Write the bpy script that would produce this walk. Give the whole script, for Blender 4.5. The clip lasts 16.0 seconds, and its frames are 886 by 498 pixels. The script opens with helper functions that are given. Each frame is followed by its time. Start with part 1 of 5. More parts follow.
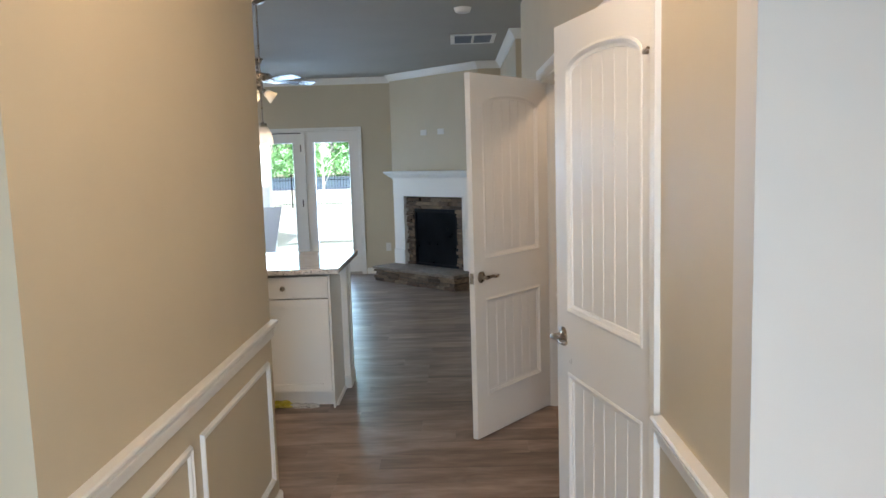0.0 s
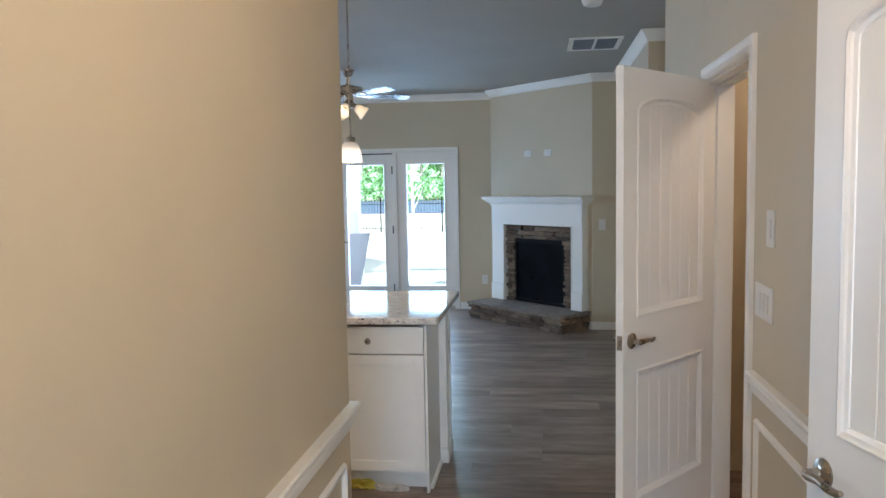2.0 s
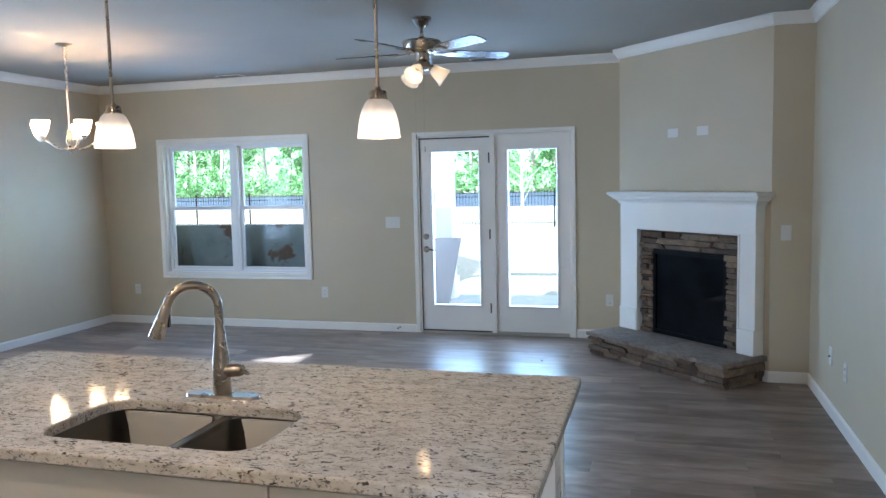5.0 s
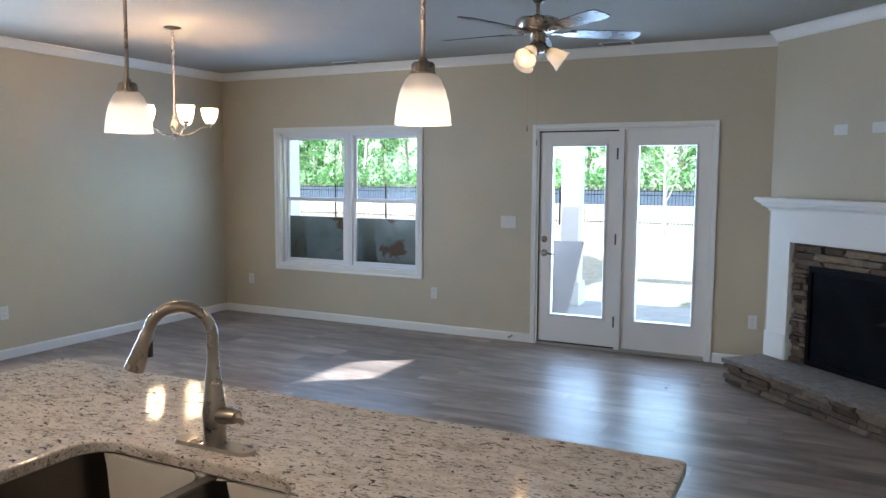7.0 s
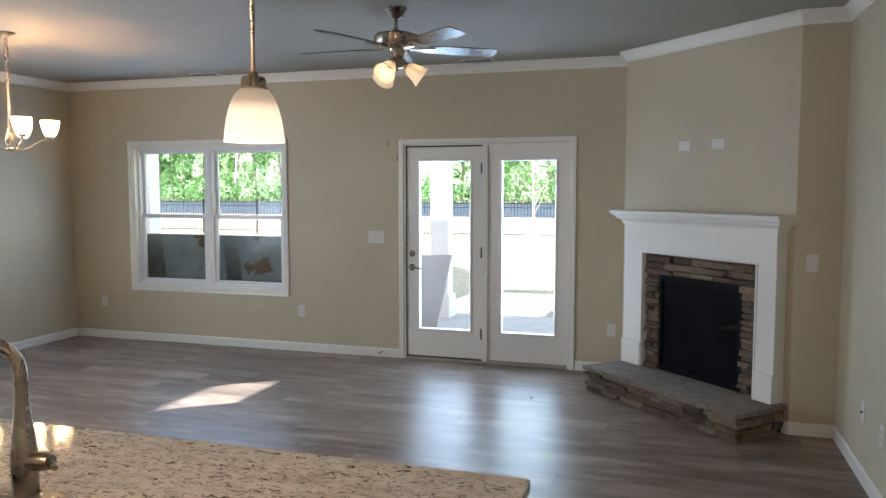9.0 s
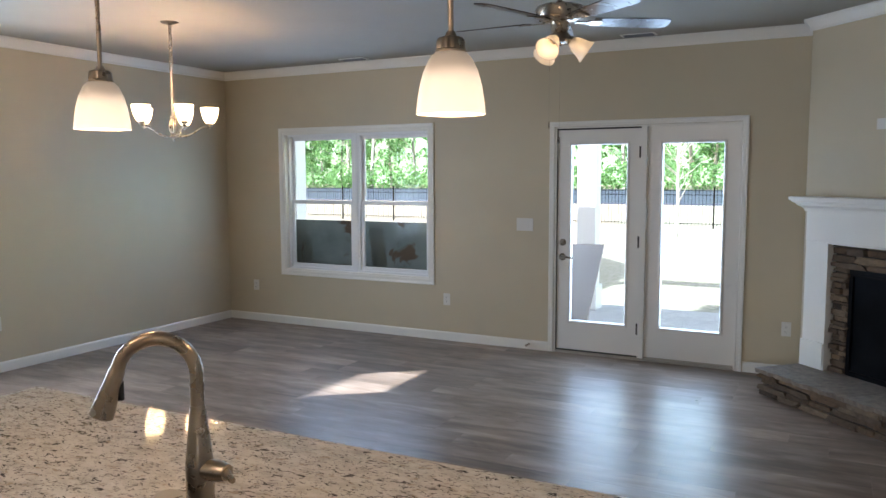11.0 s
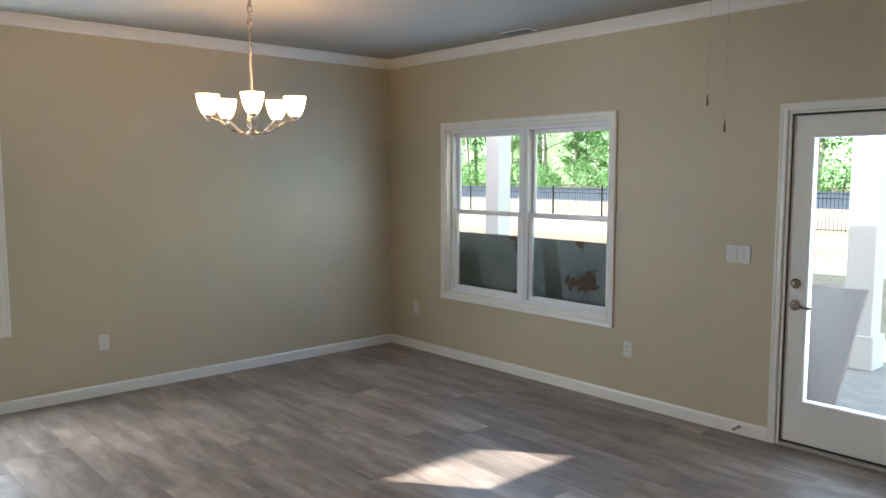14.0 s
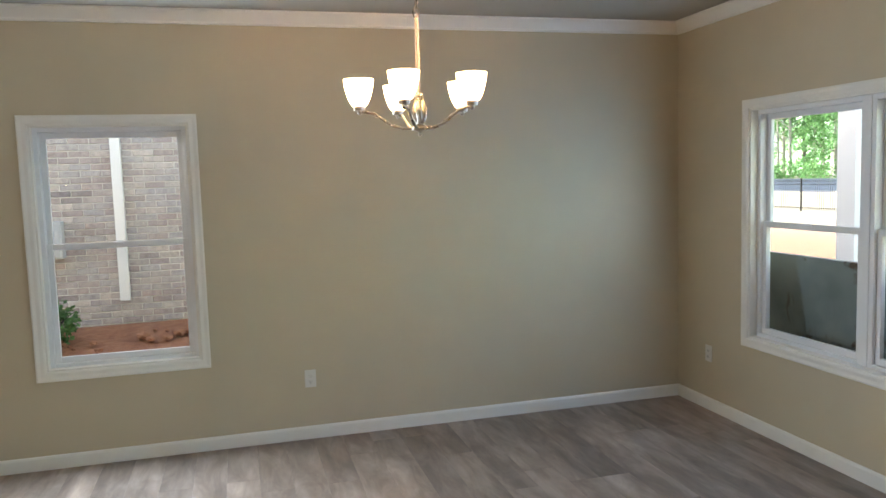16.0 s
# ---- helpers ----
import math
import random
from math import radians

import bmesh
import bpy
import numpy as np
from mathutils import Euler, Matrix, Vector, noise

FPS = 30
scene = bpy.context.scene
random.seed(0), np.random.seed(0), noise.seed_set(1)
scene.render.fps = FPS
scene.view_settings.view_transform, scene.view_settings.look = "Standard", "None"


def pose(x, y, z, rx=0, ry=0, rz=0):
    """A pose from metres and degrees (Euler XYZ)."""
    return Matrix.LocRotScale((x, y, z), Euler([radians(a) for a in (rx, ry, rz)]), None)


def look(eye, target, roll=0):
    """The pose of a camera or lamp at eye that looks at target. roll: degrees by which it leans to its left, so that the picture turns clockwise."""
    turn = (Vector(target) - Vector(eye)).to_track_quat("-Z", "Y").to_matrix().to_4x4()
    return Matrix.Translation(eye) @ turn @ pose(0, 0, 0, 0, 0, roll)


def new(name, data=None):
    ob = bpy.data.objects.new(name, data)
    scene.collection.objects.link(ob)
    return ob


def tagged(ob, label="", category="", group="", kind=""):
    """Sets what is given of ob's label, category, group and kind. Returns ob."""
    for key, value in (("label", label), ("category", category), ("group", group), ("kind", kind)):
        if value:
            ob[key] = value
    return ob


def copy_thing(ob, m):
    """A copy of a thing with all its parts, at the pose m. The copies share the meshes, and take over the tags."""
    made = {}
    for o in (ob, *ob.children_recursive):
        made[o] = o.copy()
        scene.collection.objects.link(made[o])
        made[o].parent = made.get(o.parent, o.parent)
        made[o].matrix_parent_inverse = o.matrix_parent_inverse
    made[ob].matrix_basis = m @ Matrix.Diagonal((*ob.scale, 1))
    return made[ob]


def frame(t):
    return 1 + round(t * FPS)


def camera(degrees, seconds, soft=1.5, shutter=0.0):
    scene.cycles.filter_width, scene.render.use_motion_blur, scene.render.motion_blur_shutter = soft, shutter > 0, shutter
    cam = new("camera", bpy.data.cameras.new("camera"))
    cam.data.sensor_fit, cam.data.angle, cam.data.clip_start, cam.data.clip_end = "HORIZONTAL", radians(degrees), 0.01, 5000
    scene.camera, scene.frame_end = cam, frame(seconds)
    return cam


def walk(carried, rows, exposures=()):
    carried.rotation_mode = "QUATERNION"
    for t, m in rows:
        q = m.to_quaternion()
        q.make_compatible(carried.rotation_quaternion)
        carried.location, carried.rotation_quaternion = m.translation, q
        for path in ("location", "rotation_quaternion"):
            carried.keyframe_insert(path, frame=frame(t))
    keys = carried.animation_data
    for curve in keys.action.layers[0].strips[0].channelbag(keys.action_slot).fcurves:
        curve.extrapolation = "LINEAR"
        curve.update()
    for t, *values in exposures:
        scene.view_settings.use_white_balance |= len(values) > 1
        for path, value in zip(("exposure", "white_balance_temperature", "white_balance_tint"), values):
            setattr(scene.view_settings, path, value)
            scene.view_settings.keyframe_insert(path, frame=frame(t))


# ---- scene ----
cam = camera(60.5, 16.0)
PATH = [
    (0, (0.021, 0.024, 1.585), (-0.014, 2.01, 1.351), -1.7),
    (0.5, (0.062, 0.243, 1.57), (-0.221, 2.208, 1.332), -1.1),
    (1, (0.04, 0.477, 1.563), (-0.366, 2.42, 1.319), -1.3),
    (1.5, (-0.136, 0.726, 1.597), (-0.448, 2.691, 1.394), -0.3),
    (2, (-0.209, 1.039, 1.577), (-0.467, 3.016, 1.413), -1.0),
    (2.5, (-0.263, 1.42, 1.592), (-0.507, 3.4, 1.451), -0.3),
    (3, (-0.344, 1.824, 1.594), (-0.578, 3.806, 1.461), 0.3),
    (3.5, (-0.384, 2.209, 1.583), (-0.636, 4.188, 1.437), 0.2),
    (4, (-0.4, 2.598, 1.598), (-0.729, 4.564, 1.435), 0.1),
    (4.5, (-0.478, 2.934, 1.605), (-0.852, 4.891, 1.44), -0.6),
    (5, (-0.478, 3.219, 1.594), (-1.024, 5.134, 1.411), -1.3),
    (7.5, (-0.453, 3.939, 1.621), (-1.347, 5.717, 1.426), 0.5),
    (8, (-0.414, 3.955, 1.627), (-1.099, 5.826, 1.453), 0.2),
    (8.5, (-0.373, 3.961, 1.627), (-0.895, 5.885, 1.469), -0.1),
    (9, (-0.4, 3.971, 1.626), (-0.989, 5.876, 1.465), -0.0),
    (9.5, (-0.465, 3.961, 1.623), (-1.35, 5.746, 1.455), -0.0),
    (12, (-0.72, 4.644, 1.609), (-1.621, 6.417, 1.4), -0.3),
    (12.5, (-0.719, 5.018, 1.626), (-1.588, 6.806, 1.408), -0.5),
    (13, (-0.58, 5.455, 1.598), (-1.689, 7.105, 1.385), 0.0),
    (13.5, (-0.666, 5.808, 1.624), (-2.018, 7.267, 1.409), 0.2),
    (14, (-0.844, 6.136, 1.658), (-2.326, 7.464, 1.462), -0.0),
    (14.5, (-1.013, 6.517, 1.637), (-2.663, 7.628, 1.433), -0.7),
    (15, (-1.235, 6.89, 1.622), (-3.001, 7.802, 1.401), -1.3),
    (15.5, (-1.503, 7.222, 1.657), (-3.349, 7.964, 1.448), -2.2),
    (16, (-1.77, 7.562, 1.686), (-3.691, 8.085, 1.498), -1.8),
]
EXPOSURES = [(0.0, 2.77, 7700, 19), (0.5, 2.70, 8300, 19), (1.0, 2.72, 8000, 19), (2.0, 2.97, 7050, 18), (2.5, 3.07, 7200, 17), (3.5, 3.27, 7200, 18), (4.0, 3.32, 6790, 18), (4.5, 3.12, 6880, 19),
             (5.0, 2.97, 6790, 19), (7.5, 2.65, 7650, 23), (8.5, 2.70, 8430, 24), (9.0, 2.70, 8600, 24), (9.5, 2.65, 8770, 24), (12.0, 2.55, 7910, 24), (12.5, 2.60, 8080, 24),
             (13.5, 2.50, 8600, 22), (14.5, 2.60, 8770, 22), (15.5, 2.65, 8600, 20), (16.0, 2.70, 8940, 21)]
walk(cam, [(t, look(eye, target, roll)) for t, eye, target, roll in PATH], EXPOSURES)

# ---- daylight ----
SUN_TRAVEL = Vector((0.805, 0.593, -0.491)).normalized()
world = bpy.data.worlds.new("world")
scene.world = world
world.use_nodes = True
wt = world.node_tree
sky = wt.nodes.new("ShaderNodeTexSky")
sky.sky_type, sky.sun_disc = "NISHITA", False
sky.sun_elevation = math.asin(-SUN_TRAVEL.z)
sky.sun_rotation = math.atan2(-SUN_TRAVEL.x, -SUN_TRAVEL.y)
wt.nodes["Background"].inputs["Strength"].default_value = 0.15
wt.links.new(sky.outputs["Color"], wt.nodes["Background"].inputs["Color"])
sun_data = bpy.data.lights.new("sun", "SUN")
sun_data.energy, sun_data.angle, sun_data.color = 5.0, radians(0.5), (0.60, 0.82, 1.0)
sun = new("sun", sun_data)
sun.matrix_world = look((0, 0, 20), Vector((0, 0, 20)) + SUN_TRAVEL)
WARM = (1.0, 0.76, 0.46)


def bulb(name, place, watts, radius=0.03, colour=WARM):
    d = bpy.data.lights.new(name, "POINT")
    d.energy, d.shadow_soft_size, d.color = watts, radius, colour
    ob = new(name, d)
    ob.location = place
    return ob


def sky_panel(name, place, size, aim, colour):
    d = bpy.data.lights.new(name, "AREA")
    d.shape, d.size, d.size_y, d.energy, d.color = "RECTANGLE", size[0], size[1], size[2], colour
    ob = new(name, d)
    ob.matrix_world = look(place, Vector(place) + Vector(aim))
    return ob


# sky light standing in the openings of the windows, the glazed doors and the front door behind the walker
sky_panel("window_light", (-5.027, 10.66, 1.60), (1.68, 0.86, 4.2), (0, -1, -0.1), (0.20, 0.50, 1.0))
sky_panel("door_light", (-2.08, 10.98, 1.10), (1.40, 1.60, 12.5), (0, -1, 0), (0.32, 0.59, 1.0))
sky_panel("side_light", (-6.66, 6.867, 1.33), (0.80, 1.36, 20), (1, 0, 0), (0.40, 0.66, 1.0))
sky_panel("front_door_light", (-0.1, -1.36, 1.1), (0.85, 1.9, 10), (0, 1, -0.2), (0.34, 0.61, 1.0))


# ---- materials ----
def mat(name):
    m = bpy.data.materials.new(name)
    m.use_nodes = True
    return m, m.node_tree.nodes, m.node_tree.links, m.node_tree.nodes["Principled BSDF"]


def coords(n, l, scale=(1, 1, 1), kind="Object"):
    tc, mp = n.new("ShaderNodeTexCoord"), n.new("ShaderNodeMapping")
    mp.inputs["Scale"].default_value = scale
    l.new(tc.outputs[kind], mp.inputs["Vector"])
    return mp.outputs["Vector"]


def world_coords(n, l, scale=(1, 1, 1)):
    g, mp = n.new("ShaderNodeNewGeometry"), n.new("ShaderNodeMapping")
    mp.inputs["Scale"].default_value = scale
    l.new(g.outputs["Position"], mp.inputs["Vector"])
    return mp.outputs["Vector"]


def noisy(n, l, vec, scale, detail=4, rough=0.55, distortion=0.0):
    t = n.new("ShaderNodeTexNoise")
    t.inputs["Scale"].default_value, t.inputs["Detail"].default_value = scale, detail
    t.inputs["Roughness"].default_value, t.inputs["Distortion"].default_value = rough, distortion
    l.new(vec, t.inputs["Vector"])
    return t.outputs["Fac"]


def ramp(n, l, fac, *stops):
    r = n.new("ShaderNodeValToRGB")
    e = r.color_ramp.elements
    while len(e) < len(stops):
        e.new(0.5)
    for el, (p, c) in zip(e, stops):
        el.position, el.color = p, (*c, 1) if len(c) == 3 else c
    l.new(fac, r.inputs["Fac"])
    return r.outputs["Color"]


def mixed(n, l, fac, a, b, mode="MIX"):
    m = n.new("ShaderNodeMix")
    m.data_type, m.blend_type = "RGBA", mode
    for sock, v in ((m.inputs[0], fac), (m.inputs[6], a), (m.inputs[7], b)):
        if isinstance(v, bpy.types.NodeSocket):
            l.new(v, sock)
        else:
            sock.default_value = v if isinstance(v, (int, float)) else (*v, 1)
    return m.outputs[2]


def grey(v):
    return (v, v, v)


def bump(n, l, bsdf, height, strength=0.2, distance=0.002):
    b = n.new("ShaderNodeBump")
    b.inputs["Strength"].default_value, b.inputs["Distance"].default_value = strength, distance
    l.new(height, b.inputs["Height"])
    l.new(b.outputs["Normal"], bsdf.inputs["Normal"])


def paint(name, colour, rough, texture=0.15, scale=260.0, vary=0.04):
    """Rolled paint: faint orange peel and slow unevenness of tone."""
    m, n, l, p = mat(name)
    v = world_coords(n, l)
    slow = noisy(n, l, v, 1.3, 3)
    lo, hi = [tuple(c * (1 + s * vary) for c in colour) for s in (-1, 1)]
    l.new(ramp(n, l, slow, (0.3, lo), (0.7, hi)), p.inputs["Base Color"])
    fine = noisy(n, l, v, scale, 3)
    r = n.new("ShaderNodeMapRange")
    r.inputs["To Min"].default_value, r.inputs["To Max"].default_value = rough - 0.05, rough + 0.05
    l.new(noisy(n, l, v, 9.0, 3), r.inputs["Value"])
    l.new(r.outputs["Result"], p.inputs["Roughness"])
    bump(n, l, p, fine, texture, 0.0015)
    return m


WALL = paint("greige_wall_paint", (0.55, 0.463, 0.332), 0.5)
# wall paint again, made paler for the daylight falling on the foyer faces
DAYLITWALL = paint("daylit_wall_paint", (0.62, 0.58, 0.53), 0.5)
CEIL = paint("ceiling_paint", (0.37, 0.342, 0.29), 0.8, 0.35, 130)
TRIM = paint("white_trim_paint", (0.80, 0.775, 0.72), 0.32, 0.05, 300, 0.02)
DOORPAINT = paint("white_door_paint", (0.80, 0.77, 0.715), 0.3, 0.0, 300, 0.02)
CABINET = paint("white_cabinet_paint", (0.78, 0.755, 0.70), 0.35, 0.04, 300, 0.02)
VINYL = paint("white_vinyl", (0.80, 0.81, 0.82), 0.35, 0.02, 300, 0.01)
PLATE = paint("white_plastic_plate", (0.68, 0.66, 0.62), 0.35, 0.0, 300, 0.01)
COLUMN = paint("white_column_paint", (0.80, 0.80, 0.80), 0.5)
DARK = paint("dark_slot", (0.02, 0.02, 0.02), 0.6, 0.0)
VENTGREY = paint("grey_filter_behind_grille", (0.2, 0.21, 0.23), 0.7, 0.0)


def plank_material():
    m, n, l, p = mat("grey_brown_vinyl_plank")
    v = coords(n, l, (2.4, 8.5, 8.5))
    oi = n.new("ShaderNodeObjectInfo")
    shift = n.new("ShaderNodeVectorMath")
    shift.operation = "MULTIPLY_ADD"
    rnd = n.new("ShaderNodeCombineXYZ")
    for i in range(3):
        l.new(oi.outputs["Random"], rnd.inputs[i])
    l.new(rnd.outputs[0], shift.inputs[0])
    shift.inputs[1].default_value = (37, 53, 11)
    l.new(v, shift.inputs[2])
    grain = noisy(n, l, shift.outputs[0], 1.1, 6, 0.6, 0.6)
    fine = noisy(n, l, shift.outputs[0], 5.0, 5, 0.65, 0.3)
    c = ramp(n, l, grain, (0.22, (0.155, 0.104, 0.080)), (0.48, (0.262, 0.190, 0.152)), (0.78, (0.40, 0.305, 0.25)))
    c = mixed(n, l, 0.35, c, ramp(n, l, fine, (0.3, grey(0.80)), (0.7, grey(1.12))), "MULTIPLY")
    cloud = noisy(n, l, shift.outputs[0], 0.42, 4, 0.55, 0.5)
    c = mixed(n, l, 0.85, c, ramp(n, l, cloud, (0.36, grey(0.62)), (0.64, grey(1.34))), "MULTIPLY")
    tone = ramp(n, l, oi.outputs["Random"], (0.0, grey(0.87)), (1.0, grey(1.11)))
    l.new(mixed(n, l, 1.0, c, tone, "MULTIPLY"), p.inputs["Base Color"])
    l.new(ramp(n, l, fine, (0.25, grey(0.31)), (0.75, grey(0.40))), p.inputs["Roughness"])
    p.inputs["Specular IOR Level"].default_value = 0.22
    bump(n, l, p, fine, 0.10, 0.0010)
    return m


PLANK = plank_material()
JOINT = paint("plank_joint", (0.05, 0.04, 0.034), 0.8, 0.0)


def granite_material():
    m, n, l, p = mat("cream_speckled_granite")
    v = world_coords(n, l, (0.55, 1.0, 1.0))
    base = ramp(n, l, noisy(n, l, v, 30, 5, 0.65), (0.3, (0.52, 0.48, 0.43)), (0.5, (0.72, 0.68, 0.625)), (0.75, (0.84, 0.81, 0.765)))
    rust = ramp(n, l, noisy(n, l, v, 52, 4, 0.6, 0.5), (0.58, grey(0)), (0.68, grey(0.7)))
    base = mixed(n, l, rust, base, (0.40, 0.30, 0.21))
    gry = ramp(n, l, noisy(n, l, v, 95, 3, 0.6, 0.6), (0.595, grey(0)), (0.64, grey(0.9)))
    base = mixed(n, l, gry, base, (0.26, 0.235, 0.215))
    blk = ramp(n, l, noisy(n, l, v, 66, 3, 0.55, 1.2), (0.60, grey(0)), (0.64, grey(0.95)))
    base = mixed(n, l, blk, base, (0.05, 0.042, 0.038))
    fleck = ramp(n, l, noisy(n, l, v, 170, 2, 0.5, 0.4), (0.655, grey(0)), (0.69, grey(0.8)))
    l.new(mixed(n, l, fleck, base, (0.09, 0.078, 0.07)), p.inputs["Base Color"])
    l.new(ramp(n, l, noisy(n, l, v, 40, 3), (0.3, grey(0.055)), (0.7, grey(0.09))), p.inputs["Roughness"])
    p.inputs["Specular IOR Level"].default_value = 0.32
    return m


GRANITE = granite_material()


def metal(name, colour, rough, streak=(500, 500, 60)):
    m, n, l, p = mat(name)
    v = coords(n, l, streak)
    f = noisy(n, l, v, 1.0, 3)
    p.inputs["Metallic"].default_value = 1.0
    l.new(ramp(n, l, f, (0.3, tuple(c * 0.95 for c in colour)), (0.7, colour)), p.inputs["Base Color"])
    l.new(ramp(n, l, f, (0.2, grey(rough * 0.9)), (0.8, grey(rough * 1.1))), p.inputs["Roughness"])
    return m


NICKEL = metal("brushed_nickel", (0.40, 0.345, 0.29), 0.28, (25, 25, 25))
STEEL = metal("sink_steel", (0.16, 0.148, 0.132), 0.30, (60, 8, 8))
DARKMETAL = metal("dark_bronze_metal", (0.10, 0.085, 0.075), 0.4)
BLADE = paint("fan_blade_veneer", (0.10, 0.075, 0.06), 0.28, 0.05, 90, 0.1)
FOB = paint("brown_chain_fob", (0.16, 0.10, 0.06), 0.5, 0.05, 120, 0.1)


def lit_glass(name, colour, strength, top, bottom, through_):
    """Frosted lamp glass with a bulb behind it, brightest round the bulb's height."""
    m, n, l, p = mat(name)
    tc, sep = n.new("ShaderNodeTexCoord"), n.new("ShaderNodeSeparateXYZ")
    l.new(tc.outputs["Object"], sep.inputs[0])
    r = n.new("ShaderNodeMapRange")
    r.inputs["From Min"].default_value, r.inputs["From Max"].default_value = bottom, top
    l.new(sep.outputs["Z"], r.inputs["Value"])
    glow = ramp(n, l, r.outputs["Result"], (0.0, grey(1.0)), (0.55, grey(0.85)), (0.75, grey(0.28)), (1.0, grey(0.16)))
    p.inputs["Base Color"].default_value = (0.8, 0.78, 0.72, 1)
    p.inputs["Roughness"].default_value = 0.3
    p.inputs["Emission Color"].default_value = (*colour, 1)
    k = n.new("ShaderNodeMath")
    k.operation = "MULTIPLY"
    k.inputs[1].default_value = strength
    l.new(glow, k.inputs[0])
    l.new(k.outputs[0], p.inputs["Emission Strength"])
    tl, mx = n.new("ShaderNodeBsdfTranslucent"), n.new("ShaderNodeAddShader")
    tl.inputs["Color"].default_value = (through_, through_, through_ * 0.96, 1)
    p.inputs["Base Color"].default_value = (0.3, 0.29, 0.27, 1)
    l.new(p.outputs[0], mx.inputs[0])
    l.new(tl.outputs[0], mx.inputs[1])
    l.new(mx.outputs[0], n["Material Output"].inputs["Surface"])
    return m


PENDANTGLASS = lit_glass("pendant_frosted_glass", (1.0, 0.93, 0.82), 0.14, 0.125, 0.0, 0.14)
CHANDGLASS = lit_glass("chandelier_frosted_glass", (1.0, 0.86, 0.64), 0.30, 0.0, 0.12, 0.7)
FANGLASS = lit_glass("fan_light_glass", (1.0, 0.80, 0.55), 0.046, 0.0, -0.12, 0.3)


def pane_material():
    m = bpy.data.materials.new("window_glass")
    m.use_nodes = True
    n, l = m.node_tree.nodes, m.node_tree.links
    n.clear()
    out, mx, tr, gl, lw = (n.new("ShaderNode" + k) for k in ("OutputMaterial", "MixShader", "BsdfTransparent", "BsdfGlossy", "LayerWeight"))
    tr.inputs["Color"].default_value = (0.95, 0.975, 0.97, 1)
    gl.inputs["Roughness"].default_value = 0.01
    lw.inputs["Blend"].default_value = 0.5
    steep, part_ = n.new("ShaderNodeMath"), n.new("ShaderNodeMath")
    steep.operation, part_.operation = "POWER", "MULTIPLY_ADD"
    steep.inputs[1].default_value = 5.0
    part_.inputs[1].default_value, part_.inputs[2].default_value = 0.7, 0.004
    l.new(lw.outputs["Facing"], steep.inputs[0])
    l.new(steep.outputs[0], part_.inputs[0])
    l.new(part_.outputs[0], mx.inputs[0])
    l.new(tr.outputs[0], mx.inputs[1])
    l.new(gl.outputs[0], mx.inputs[2])
    l.new(mx.outputs[0], out.inputs[0])
    return m


GLASS = pane_material()


def fireglass_material():
    m, n, l, p = mat("black_firebox_glass")
    v = world_coords(n, l)
    l.new(ramp(n, l, noisy(n, l, v, 4, 3), (0.3, (0.004, 0.005, 0.006)), (0.7, (0.010, 0.012, 0.015))), p.inputs["Base Color"])
    p.inputs["Roughness"].default_value = 0.03
    p.inputs["Specular IOR Level"].default_value = 0.12
    return m


FIREGLASS = fireglass_material()
# reflected sky put into the blue-grey pane colour
HOUSEGLASS = paint("sky_tint_house_glass", (0.16, 0.22, 0.27), 0.08, 0.0, 300, 0.10)
BLACKMETAL = paint("black_metal", (0.004, 0.004, 0.005), 0.5, 0.05, 200)
BLACKMETAL.node_tree.nodes["Principled BSDF"].inputs["Specular IOR Level"].default_value = 0.08
SILL = paint("worn_aluminium_sill", (0.40, 0.36, 0.31), 0.5, 0.1, 90, 0.15)


def stone_material(name, stops, rough=0.85):
    m, n, l, p = mat(name)
    v = world_coords(n, l)
    oi = n.new("ShaderNodeObjectInfo")
    c = ramp(n, l, oi.outputs["Random"], *stops)
    f = noisy(n, l, v, 22, 6, 0.7)
    c = mixed(n, l, 0.8, c, ramp(n, l, f, (0.25, grey(0.45)), (0.7, grey(1.3))), "MULTIPLY")
    l.new(c, p.inputs["Base Color"])
    p.inputs["Roughness"].default_value = rough
    bump(n, l, p, noisy(n, l, v, 70, 6, 0.7), 0.7, 0.006)
    return m


STONE = stone_material("ledge_stone", ((0.0, (0.045, 0.029, 0.020)), (0.25, (0.19, 0.120, 0.075)), (0.5, (0.10, 0.068, 0.048)), (0.75, (0.25, 0.168, 0.105)), (0.9, (0.21, 0.15, 0.105)), (1.0, (0.075, 0.048, 0.033))))
FLAGSTONE = stone_material("flagstone_cap", ((0.0, (0.17, 0.135, 0.11)), (0.5, (0.27, 0.22, 0.18)), (1.0, (0.22, 0.175, 0.145))))
MORTARDARK = paint("dark_mortar", (0.05, 0.042, 0.036), 0.9)
BRICK = stone_material("weathered_brick", ((0.0, (0.34, 0.29, 0.285)), (0.25, (0.47, 0.385, 0.36)), (0.5, (0.42, 0.39, 0.395)), (0.75, (0.53, 0.46, 0.425)), (0.92, (0.60, 0.535, 0.50)), (1.0, (0.29, 0.25, 0.25))))
MORTAR = paint("pale_mortar", (0.74, 0.71, 0.67), 0.9, 0.5, 120)


